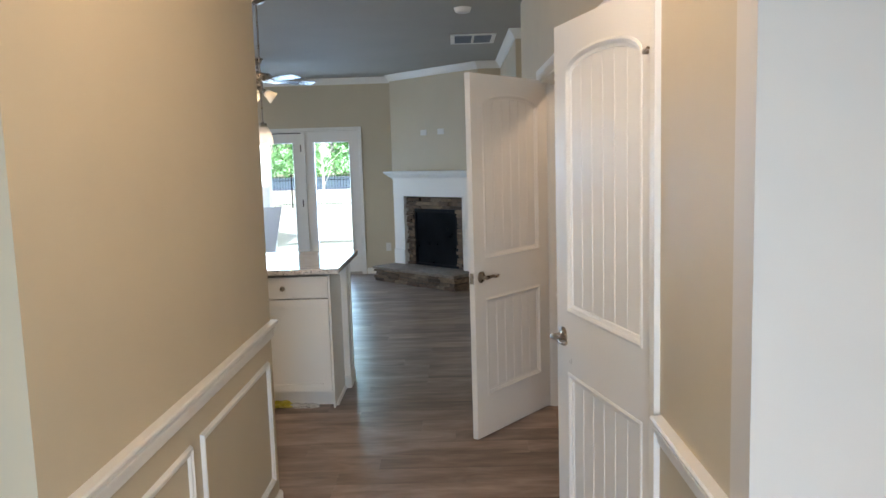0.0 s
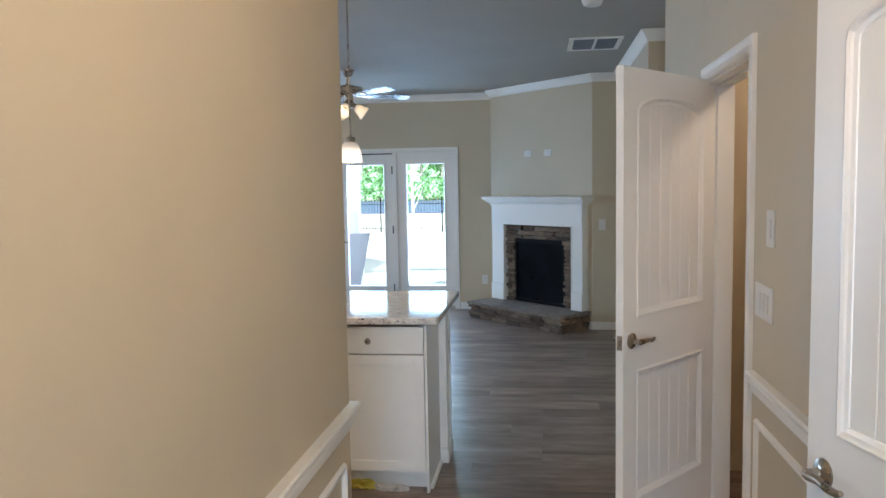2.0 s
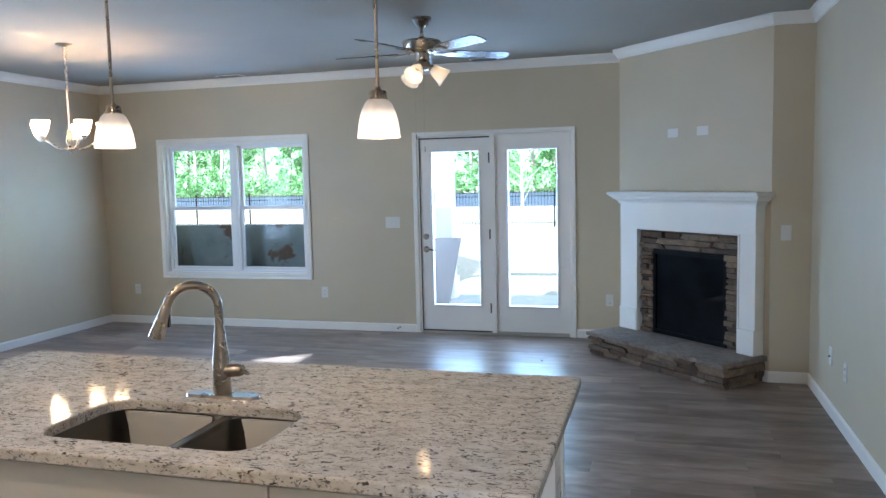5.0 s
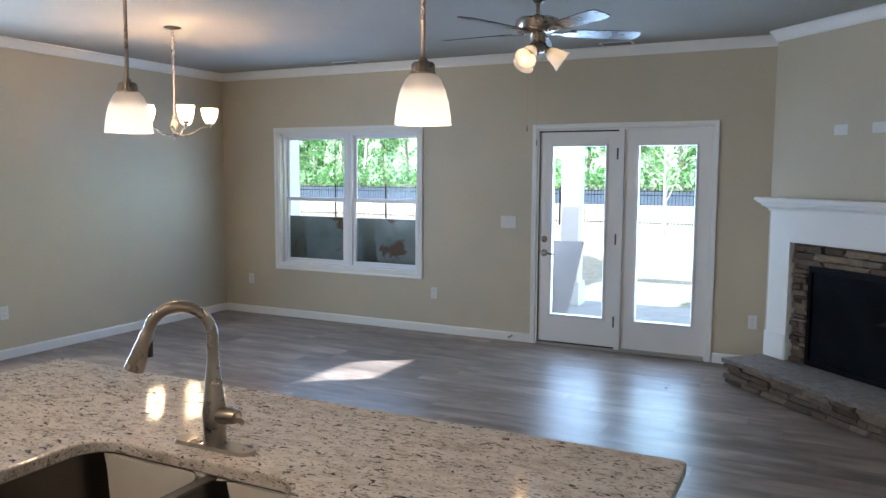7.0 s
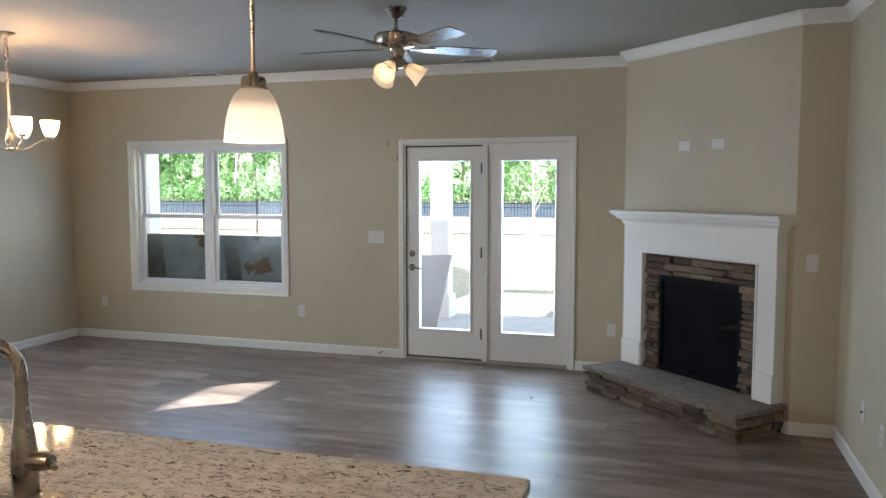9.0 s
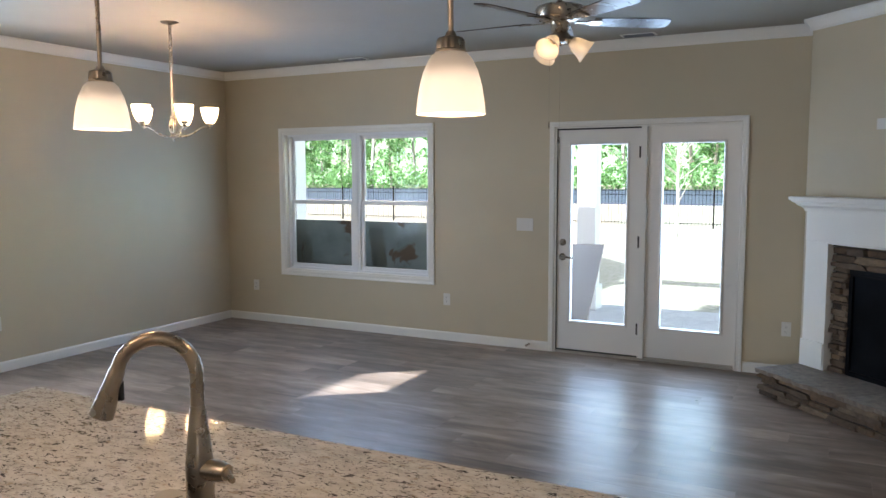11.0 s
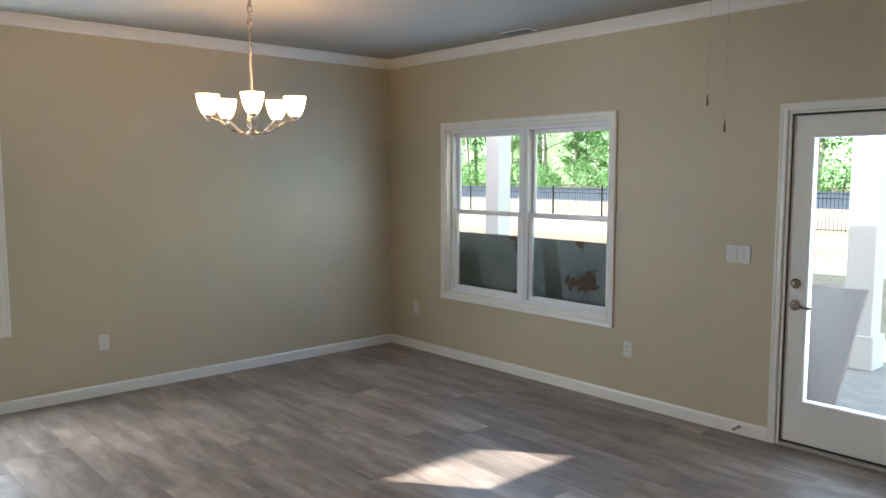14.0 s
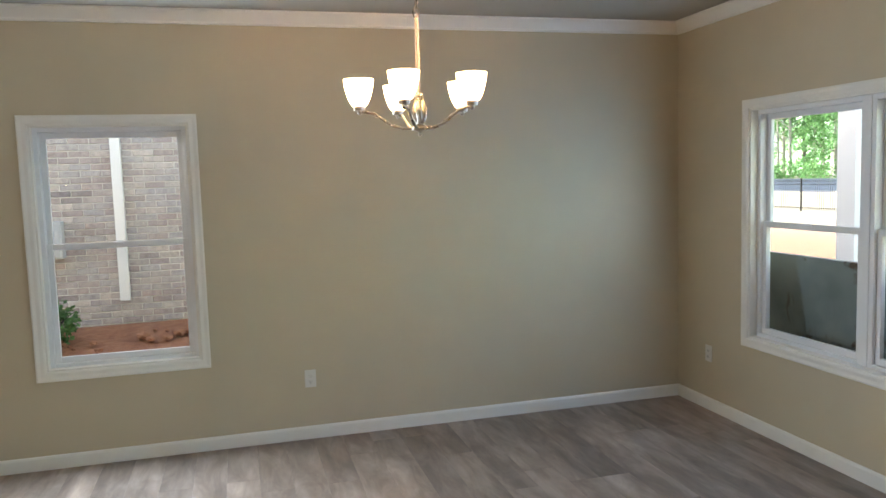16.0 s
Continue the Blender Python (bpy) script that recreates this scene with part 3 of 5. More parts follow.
def panel_door(name, m, label, stop=False, barrel=1):
    """Two-panel plank-style door leaf; local x from the hinges, y through its thickness."""
    W, H, T = 0.762, 2.03, 0.035
    X0, X1 = 0.105, 0.657
    d = thing(name, m, label, "door")
    top = [(X0, H)] + [(X0, 1.85)] + arch(X0, X1, 1.85, 0.075)[::-1][1:-1] + [(X1, 1.85), (X1, H)]
    bm = boxes((0, X0, 0, T, 0, H), (X1, W, 0, T, 0, H), (X0, X1, 0, T, 0, 0.235), (X0, X1, 0, T, 0.785, 1.015))
    slab_from(bm, top, ID, T)
    part("leaf", bm, DOORPAINT, d)
    for nm, lo, hi in (("upper_panel", 1.01, 1.94), ("lower_panel", 0.23, 0.79)):
        bm, k = bmesh.new(), 6
        for i in range(k):
            w = (X1 - X0 - 0.05) / k
            a = X0 + 0.025 + i * w
            box(bm, a + 0.0008, a + w - 0.0008, 0.0095, T - 0.0095, lo, hi - (0.03 if hi > 1.5 and i in (0, k - 1) else 0), bevel=0.0035)
        box(bm, X0 - 0.005, X0 + 0.026, 0.0095, T - 0.0095, lo, min(hi, 1.88))
        box(bm, X1 - 0.026, X1 + 0.005, 0.0095, T - 0.0095, lo, min(hi, 1.88))
        box(bm, X0, X1, 0.012, T - 0.012, lo, min(hi, 1.90))
        part(nm, bm, DOORPAINT, d)
    prof = [(-0.004, -0.010), (-0.004, 0.002), (0.004, 0.0045), (0.011, 0.001), (0.016, -0.004), (0.026, -0.007), (0.028, -0.011)]
    for face, nrm in ((0.0, (0, -1, 0)), (T, (0, 1, 0))):
        for outline in ([(X0, 1.015), (X1, 1.015)] + arch(X0, X1, 1.85, 0.075), [(X0, 0.235), (X1, 0.235), (X1, 0.785), (X0, 0.785)]):
            pts = [(x, face, z) for x, z in outline]
            if nrm[1] > 0:
                pts = pts[::-1]
            part("panel_moulding", sweep(bmesh.new(), pts, nrm, prof, True), DOORPAINT, d)
    lever_set(d, (W - 0.062, T, 0.918), -1, 1)
    lever_set(d, (W - 0.062, 0, 0.918), -1, -1)
    part("latch_plate", boxes((W - 0.0005, W + 0.0015, 0.006, 0.029, 0.885, 0.945), bevel=0.0005), NICKEL, d)
    part("latch_bolt", boxes((W + 0.0015, W + 0.011, 0.011, 0.024, 0.905, 0.925), bevel=0.002), NICKEL, d)
    for z in (0.25, 1.06, 1.80):
        yb, yf = (T + 0.007, T) if barrel > 0 else (-0.007, 0)
        bm = tube(bmesh.new(), [(-0.006, yb, z - 0.05), (-0.006, yb, z + 0.05)], 0.0085, 10)
        box(bm, 0.001, 0.016, yf - 0.002, yf + 0.002, z - 0.05, z + 0.05)
        smooth(part("hinge", bm, NICKEL, d, "brushed nickel hinge"))
    if stop:
        bm = tube(bmesh.new(), [(-0.006, T + 0.007, 1.845), (0.018, T + 0.030, 1.852), (0.052, T + 0.022, 1.846)], 0.004, 8)
        tube(bm, [(0.052, T + 0.024, 1.846), (0.054, T + 0.010, 1.846)], 0.007, 10)
        smooth(part("hinge_stop", bm, NICKEL, d))
    return d


panel_door("closet_door", pose(HR + 0.017, 2.09, 0.012, 0, 0, 104) @ Matrix.Translation((0, -0.035, 0)), "white two-panel arch-top door standing slightly ajar", True)
panel_door("bath_door", pose(0.582, 4.752, 0.012, 0, 0, 231) @ Matrix.Translation((0, -0.0175, 0)), "white two-panel arch-top door standing half open in the hall", False, -1)


def door_frame(name, x, y0, y1, h, label):
    """Jambs, stops and casings of a doorway in a wall along y, seen from its -x side."""
    f = thing(name, ID, label, "door frame", "", "structure")
    bm = boxes((x - 0.003, x + 0.123, y0, y0 + 0.019, 0, h), (x - 0.003, x + 0.123, y1 - 0.019, y1, 0, h), (x - 0.003, x + 0.123, y0 + 0.019, y1 - 0.019, h - 0.019, h))
    box(bm, x + 0.045, x + 0.080, y0 + 0.019, y0 + 0.030, 0, h - 0.019)
    box(bm, x + 0.045, x + 0.080, y1 - 0.030, y1 - 0.019, 0, h - 0.019)
    box(bm, x + 0.045, x + 0.080, y0 + 0.030, y1 - 0.030, h - 0.030, h - 0.019)
    part("jamb", bm, TRIM, f)
    a, b, t = y0 + 0.006, y1 - 0.006, h - 0.006
    prof = [(0, 0), (0, 0.010), (0.010, 0.015), (0.034, 0.013), (0.055, 0.018), (0.066, 0.016), (0.066, 0)]
    part("casing", sweep(bmesh.new(), [(x, b, 0), (x, b, t), (x, a, t), (x, a, 0)], (-1, 0, 0), prof), TRIM, f)
    return f


door_frame("door_frame_1", HR, 2.085, 2.865, 2.045, "white closet door jamb and casing")
f = door_frame("door_frame_2", HR, 3.985, 4.765, 2.045, "white door jamb and casing")
part("strike_plate", boxes((HR + 0.020, HR + 0.045, 4.0035, 4.006, 0.90, 0.96)), NICKEL, f)
door_frame("door_frame_3", ALC, 6.22, 7.035, 2.04, "white door jamb and casing in the alcove")
panel_door("alcove_door", pose(ALC + 0.117, 6.243, 0.012, 0, 0, 90), "white two-panel door closed in the alcove")


def french_door():
    d = thing("door_1", pose(0, YB, 0), "white half-glazed patio door pair with one fixed leaf", "patio door", "", "structure")
    prof = [(a * 0.8, b) for a, b in CASING_PROFILE]
    part("casing", sweep(bmesh.new(), [(-2.87, 0, 0), (-2.87, 0, 2.03), (-1.305, 0, 2.03), (-1.305, 0, 0)], (0, -1, 0), prof), TRIM, d)
    bm = boxes((-2.868, -2.852, -0.004, 0.13, 0, 2.028), (-1.323, -1.307, -0.004, 0.13, 0, 2.028), (-2.852, -1.323, -0.004, 0.13, 2.014, 2.028), (-2.108, -2.058, -0.006, 0.13, 0.02, 2.014), bevel=0.002)
    part("frame", bm, TRIM, d)
    part("threshold", boxes((-2.852, -1.323, -0.01, 0.15, 0.0, 0.02), bevel=0.003), SILL, d, "worn aluminium threshold")
    for k, (a, b) in enumerate(((-2.848, -2.112), (-2.056, -1.325))):
        l, r, y0, y1 = a + 0.128, b - 0.118, 0.018, 0.062
        lo, hi = 0.298, 1.868
        top = 2.0135 if k else 2.004
        bm = boxes((a, l, y0, y1, 0.024, top), (r, b, y0, y1, 0.024, top), (l, r, y0, y1, hi, top), (l, r, y0, y1, 0.024, lo))
        leaf = part("leaf" if k == 0 else "fixed_leaf", bm, DOORPAINT, d)
        lip = [(0.022, 0.0), (0.022, 0.006), (0.012, 0.010), (0.003, 0.008), (-0.002, -0.004)]
        part("glazing_frame", sweep(bmesh.new(), [(l, y0, lo), (r, y0, lo), (r, y0, hi), (l, y0, hi)], (0, -1, 0), [(-u, v) for u, v in lip], True), DOORPAINT, leaf)
        pane = part("pane", boxes((l - 0.004, r + 0.004, 0.038, 0.044, lo - 0.004, hi + 0.004)), GLASS, leaf)
        pane.visible_shadow = False
        part("bottom_sweep", boxes((a, b, 0.014, 0.05, 0.021, 0.034)), DARK if k == 0 else SILL, leaf)
    # shade in the gap round the opening leaf, added as dark strips
    part("weatherstrip", boxes((-2.850, -2.110, 0.000, 0.024, 2.001, 2.0145), (-2.853, -2.8465, 0.010, 0.024, 0.03, 2.003)), DARK, d, "dark strip standing for the shaded gap at the leaf's edge")
    for z in (0.27, 1.03, 1.80):
        bm = tube(bmesh.new(), [(-2.106, 0.008, z - 0.05), (-2.106, 0.008, z + 0.05)], 0.008, 10)
        box(bm, -2.128, -2.112, 0.015, 0.018, z - 0.05, z + 0.05)
        smooth(part("hinge", bm, DARKMETAL, d))
    lever_set(d, (-2.795, 0.018, 0.872), 1, -1)
    bm = lathe(bmesh.new(), [(0, 0), (0.031, 0), (0.031, 0.006), (0.022, 0.016), (0, 0.016)], (-2.795, 0.018, 1.005), 22, pose(0, 0, 0, 90))
    box(bm, -2.799, -2.791, -0.014, 0.004, 0.992, 1.018, bevel=0.002)
    smooth(part("deadbolt", bm, NICKEL, d, "brushed nickel thumb-turn deadbolt"))


french_door()


# ---- plates, vents and small fixtures ----
def plate(name, m, label, w=0.072, h=0.115, kind="outlet"):
    """A wall plate in local x, z, standing proud towards -y."""
    p = thing(name, m, label, {"outlet": "outlet", "switch": "switch"}.get(kind, "wall plate"))
    part("cover", boxes((-w / 2, w / 2, -0.006, 0, -h / 2, h / 2), bevel=0.0025), PLATE, p)
    if kind == "outlet":
        for z in (-0.02, 0.02):
            r = part("receptacle", lathe(bmesh.new(), [(0, 0), (0.016, 0), (0.016, 0.0022), (0, 0.0022)], (0, -0.006, z), 18, pose(0, 0, 0, 90)), PLATE, p)
            part("slots", boxes((-0.008, -0.006, -0.0088, -0.008, z - 0.004, z + 0.006), (0.006, 0.008, -0.0088, -0.008, z - 0.004, z + 0.006), (-0.002, 0.002, -0.0088, -0.008, z - 0.011, z - 0.007)), DARK, r)
    elif kind == "switch":
        k = max(1, round(w / 0.046) - 1) if w > 0.08 else 1
        for i in range(k):
            x = (i - (k - 1) / 2) * 0.046
            part("toggle", boxes((x - 0.016, x + 0.016, -0.010, -0.006, -0.033, 0.033), bevel=0.0015), PLATE, p)
    return p


plate("wall_outlet", pose(-6.33, YB, 0.40), "white duplex outlet on the beige back wall")
plate("wall_outlet", pose(-3.955, YB, 0.405), "white duplex outlet under the twin window")
plate("wall_outlet", pose(-0.935, YB, 0.38), "white duplex outlet beside the fireplace")
plate("wall_outlet", pose(XL, 7.98, 0.402, 0, 0, 90), "white duplex outlet on the side wall")
plate("wall_outlet", pose(XR, 8.19, 0.38, 0, 0, -90), "white duplex outlet low on the side wall")
plate("light_switch", pose(-3.152, YB, 1.156), "white triple switch plate beside the patio door", 0.160, 0.116, "switch")
plate("light_switch", pose(0.435, FB[1], 1.14), "white single switch plate beside the chimney breast", 0.072, 0.116, "switch")
plate("light_switch", pose(HR, 3.78, 1.155, 0, 0, -90), "white triple switch plate in the hall", 0.205, 0.12, "switch")
plate("light_switch", pose(HR, 3.716, 1.416, 0, 0, -90), "white single switch plate in the hall", 0.085, 0.125, "switch")
plate("light_switch", pose(HR, 5.90, 1.172, 0, 0, -90), "white single switch plate at the hall's end", 0.072, 0.116, "switch")

jack = plate("coax_plate", pose(XR, 8.60, 0.385, 0, 0, -90), "white cable jack plate low on the side wall", 0.072, 0.115, "jack")
smooth(part("jack", lathe(bmesh.new(), [(0, 0), (0.006, 0), (0.005, 0.010), (0.003, 0.012), (0, 0.012)], (0, -0.006, 0), 14, pose(0, 0, 0, 90)), DARKMETAL, jack, "dark metal cable jack"))

th = thing("thermostat", pose(XR, 7.335, 1.575, 0, 0, -90), "small white wall thermostat with a grey screen", "thermostat")
part("case", boxes((-0.05, 0.05, -0.024, 0, -0.06, 0.06), bevel=0.005), PLATE, th)
part("screen", boxes((-0.032, 0.032, -0.0255, -0.024, -0.01, 0.04)), VENTGREY, th)

bm = lathe(bmesh.new(), [(0, 0), (0.012, 0), (0.012, 0.004), (0.007, 0.006), (0.007, 0.06), (0.011, 0.06), (0.011, 0.072), (0, 0.072)], (0, 0, 0), 14, pose(0, 0, 0, 90))
ds = smooth(part("door_stop", bm, NICKEL))
ds.location = (-3.10, YB - 0.013, 0.05)
tagged(ds, "small metal spring door stop on the baseboard", "door stop")

vent = thing("return_air_grille", pose(0.235, 7.565, CEILING_Z), "white ceiling return air grille with two grey filter bays", "air vent")
part("filter", boxes((-0.175, 0.175, -0.235, 0.235, -0.002, -0.0005)), VENTGREY, vent)
part("rim", boxes((-0.215, -0.175, -0.275, 0.275, -0.012, -0.0005), (0.175, 0.215, -0.275, 0.275, -0.012, -0.0005), (-0.175, 0.175, -0.275, -0.235, -0.012, -0.0005), (-0.175, 0.175, 0.235, 0.275, -0.012, -0.0005), (-0.012, 0.012, -0.235, 0.235, -0.010, -0.001), bevel=0.002), TRIM, vent)
for i in range(18):
    y = -0.222 + i * 0.0261
    part("slat", boxes((-0.175, -0.012, y, y + 0.010, -0.009, -0.003), (0.012, 0.175, y, y + 0.010, -0.009, -0.003)), VENTGREY, vent)
for x in (-4.87, -2.105):
    v = thing("ceiling_register", pose(x, 10.515, CEILING_Z), "small dark slotted ceiling supply register", "air vent", "ceiling registers")
    part("rim", boxes((-0.14, 0.14, -0.065, 0.065, -0.006, -0.0005), bevel=0.002), TRIM, v)
    part("opening", boxes((-0.12, 0.12, -0.045, 0.045, -0.0075, -0.006)), DARK, v)
    for i in range(5):
        y = -0.04 + i * 0.018
        part("slat", boxes((-0.12, 0.12, y, y + 0.006, -0.012, -0.0075)), VENTGREY, v)
sm = thing("smoke_detector", pose(0.12, 6.06, CEILING_Z), "round white smoke detector on the ceiling", "smoke detector")
smooth(part("case", lathe(bmesh.new(), [(0, -0.036), (0.045, -0.036), (0.058, -0.028), (0.065, -0.008), (0.07, 0)]), PLATE, sm))


# ---- fireplace across the corner; local x along the breast, -y out of it ----
def rough_stone(seed, jitter=0.2):
    """A unit block with broken edges, reused at many sizes."""
    rnd = random.Random(seed)
    bm = bmesh.new()
    bmesh.ops.create_cube(bm, size=1.0)
    bmesh.ops.bevel(bm, geom=list(bm.edges), offset=0.10, segments=1, affect="EDGES")
    for v in bm.verts:
        v.co += Vector([rnd.uniform(-jitter, jitter) * 0.6 for _ in range(3)])
    me = bpy.data.meshes.new("stone")
    bmesh.ops.recalc_face_normals(bm, faces=bm.faces)
    bm.to_mesh(me)
    bm.free()
    me.materials.append(STONE)
    return me


STONES = [rough_stone(i) for i in range(7)]
rs = random.Random(5)


def stones(parent, x0, x1, z0, z1, face, depth, row=0.042, length=(0.08, 0.22), axis="x"):
    """Courses of ledge stone between z0 and z1; face: the local y (or x) of the outer face."""
    z = z0
    while z < z1 - 0.012:
        h = min(rs.uniform(row * 0.7, row * 1.35), z1 - z)
        if z1 - z - h < 0.014:
            h = z1 - z
        a = x0
        while a < x1 - 0.005:
            w = min(rs.uniform(*length), x1 - a)
            if x1 - a - w < 0.045:
                w = x1 - a
            out = rs.uniform(-0.020, 0.020)
            ob = new("stone", rs.choice(STONES))
            ob.parent = parent
            ob.scale = (w - 0.006, depth, h - 0.005)
            if axis == "x":
                ob.location = (a + w / 2, face + depth / 2 - out, z + h / 2)
            else:
                ob.rotation_euler = (0, 0, radians(90))
                ob.location = (face - depth / 2 + out, a + w / 2, z + h / 2)
            a += w
        z += h


fp = thing("fireplace", pose(-0.135, 9.805, 0, 0, 0, -45), "corner fireplace with white mantel and brown ledge stone surround", "fireplace")
U0, U1, S0, S1, F0, F1, HZ = -0.855, 0.605, -0.652, 0.458, -0.500, 0.296, 0.20
leg = [(U0, S0), (S1, U1)]
for a, b in leg:
    part("pilaster", boxes((a, b, -0.10, 0, HZ, 1.14), bevel=0.003), TRIM, fp)
    part("plinth_block", boxes((a - 0.004, b + 0.004, -0.116, 0, HZ, 0.395), bevel=0.004), TRIM, fp)
part("frieze", boxes((U0, U1, -0.104, 0, 1.125, 1.385), bevel=0.003), TRIM, fp)
bed = [(0, 0), (0.012, 0), (0.016, 0.02), (0.03, 0.032), (0.05, 0.042), (0.058, 0.06), (0.075, 0.066), (0.078, 0.08), (0, 0.08)]
bm = sweep(bmesh.new(), [(U1, 0, 1.34), (U1, -0.104, 1.34), (U0, -0.104, 1.34), (U0, 0, 1.34)][::-1], (0, 0, 1), [(-a, b) for a, b in bed])
part("bed_moulding", bm, TRIM, fp)
part("mantel_shelf", boxes((-0.934, 0.690, -0.205, 0, 1.42, 1.445), bevel=0.006), TRIM, fp)
part("inner_trim", boxes((S0, S0 + 0.012, -0.108, -0.06, HZ, 1.125), (S1 - 0.012, S1, -0.108, -0.06, HZ, 1.125), (S0 + 0.012, S1 - 0.012, -0.108, -0.06, 1.113, 1.125)), TRIM, fp)
FT = 0.950
part("backing", boxes((S0 + 0.012, F0, -0.03, 0, HZ, 1.113), (F1, S1 - 0.012, -0.03, 0, HZ, 1.113), (F0, F1, -0.03, 0, FT, 1.113)), MORTARDARK, fp)
insert = part("firebox", boxes((F0, F0 + 0.03, -0.05, 0, HZ, FT), (F1 - 0.03, F1, -0.05, 0, HZ, FT), (F0 + 0.03, F1 - 0.03, -0.055, 0, FT - 0.05, FT), (F0 + 0.03, F1 - 0.03, -0.05, 0, HZ, 0.235)), BLACKMETAL, fp, "black metal gas firebox")
part("fire_glass", boxes((F0 + 0.03, F1 - 0.03, -0.034, -0.026, 0.235, FT - 0.05)), FIREGLASS, insert)
part("louvre", boxes((F0 + 0.05, F1 - 0.05, -0.058, -0.055, FT - 0.042, FT - 0.036), (F0 + 0.05, F1 - 0.05, -0.058, -0.055, FT - 0.026, FT - 0.020)), BLACKMETAL, insert)
stones(fp, S0 + 0.012, F0, HZ, FT, -0.062, 0.05, 0.036, (0.07, 0.16))
stones(fp, F1, S1 - 0.012, HZ, FT, -0.062, 0.05, 0.040, (0.08, 0.17))
stones(fp, S0 + 0.012, S1 - 0.012, FT, 1.113, -0.066, 0.055, 0.046, (0.12, 0.30))

hearth = thing("raised_hearth", pose(-0.135, 9.805, 0, 0, 0, -45), "raised ledge stone hearth with a flagstone cap", "hearth")
HX0, HX1, HP = -0.86, 0.635, 0.475
part("core", boxes((HX0 + 0.03, HX1 - 0.03, -HP + 0.03, -0.002, 0, 0.158)), MORTARDARK, hearth)
stones(hearth, HX0, HX1, 0.0, 0.163, -HP, 0.06, 0.044, (0.09, 0.27))
stones(hearth, -HP + 0.045, -0.005, 0.0, 0.163, HX1 - 0.01, 0.06, 0.044, (0.09, 0.22), "y")
stones(hearth, -HP + 0.045, -0.005, 0.0, 0.163, HX0 + 0.06, 0.06, 0.044, (0.09, 0.22), "y")
cuts = [HX0 - 0.014, -0.47, -0.08, 0.29, HX1 + 0.012]
for a, b in zip(cuts, cuts[1:]):
    bm = bmesh.new()
    k = 12
    front = [(a + (b - a) * i / k, -HP - 0.016 + rs.uniform(-0.014, 0.010)) for i in range(k + 1)]
    ring = [(a + 0.001, -0.003)] + [(a + 0.001, front[0][1])] + front[1:-1] + [(b - 0.001, front[-1][1]), (b - 0.001, -0.003)]
    lo = [bm.verts.new((x, y + (0.006 if y < -0.1 else 0), 0.164 + rs.uniform(-0.004, 0.003))) for x, y in ring]
    hi = [bm.verts.new((x, y, HZ - 0.004 + rs.uniform(-0.004, 0.003))) for x, y in ring]
    bm.faces.new(lo)
    bm.faces.new(hi)
    for i in range(len(ring)):
        j = (i + 1) % len(ring)
        bm.faces.new((lo[i], lo[j], hi[j], hi[i]))
    part("cap_stone", bm, FLAGSTONE, hearth, "grey flagstone cap slab")

for i, u in enumerate((-0.322, 0.0)):
    c = pose(-0.135 + 0.7071 * u, 9.805 - 0.7071 * u, 1.94, 0, 0, -45)
    w = thing("wall_plate", c, "white blank cover plate above the mantel", "wall plate", "plates above the mantel")
    part("cover", boxes((-0.058, 0.058, -0.005, 0, -0.036, 0.036), bevel=0.002), PLATE, w)
    part("insert", boxes((-0.034, 0.034, -0.007, -0.005, -0.017, 0.017), bevel=0.0008), PLATE, w)


# ---- kitchen island ----
CX0, CX1, CY0, CY1 = -2.985, -0.727, 4.763, 5.757
SX0, SX1, SY0, SY1 = -2.145, -1.468, 4.868, 5.222


def rounded_rect(x0, x1, y0, y1, r, k=6):
    pts = []
    for cx, cy, a0 in ((x1 - r, y0 + r, -90), (x1 - r, y1 - r, 0), (x0 + r, y1 - r, 90), (x0 + r, y0 + r, 180)):
        pts += [(cx + r * math.cos(radians(a0 + 90 * i / k)), cy + r * math.sin(radians(a0 + 90 * i / k))) for i in range(k + 1)]
    return pts


def countertop():
    bm = bmesh.new()
    outer = rounded_rect(CX0, CX1, CY0, CY1, 0.012, 3)
    inner = rounded_rect(SX0, SX1, SY0, SY1, 0.085, 8)
    levels = [(0.0045, 0.885), (0.0, 0.8895), (0.0, 0.914), (0.002, 0.918), (0.006, 0.92)]
    loops = []
    for pts, sign in ((outer, -1), (inner, 1)):
        cx, cy = (min(p[0] for p in pts) + max(p[0] for p in pts)) / 2, (min(p[1] for p in pts) + max(p[1] for p in pts)) / 2
        rings = []
        for inset, z in levels:
            rings.append([bm.verts.new((x + sign * inset * (1 if x > cx else -1), y + sign * inset * (1 if y > cy else -1), z)) for x, y in pts])
        for a, b in zip(rings, rings[1:]):
            for i in range(len(a)):
                j = (i + 1) % len(a)
                bm.faces.new((a[i], a[j], b[j], b[i]))
        loops.append(rings)
    for lev in (0, -1):
        es = []
        for rings in loops:
            r = rings[lev]
            es += [bm.edges.get((r[i], r[(i + 1) % len(r)])) for i in range(len(r))]
        bmesh.ops.triangle_fill(bm, use_beauty=True, use_dissolve=False, edges=es)
    return bm


ct = tagged(part("island_countertop", countertop(), GRANITE), "cream and black speckled granite island countertop", "countertop")

sink = thing("kitchen_sink", ID, "stainless steel double-bowl undermount sink", "sink")


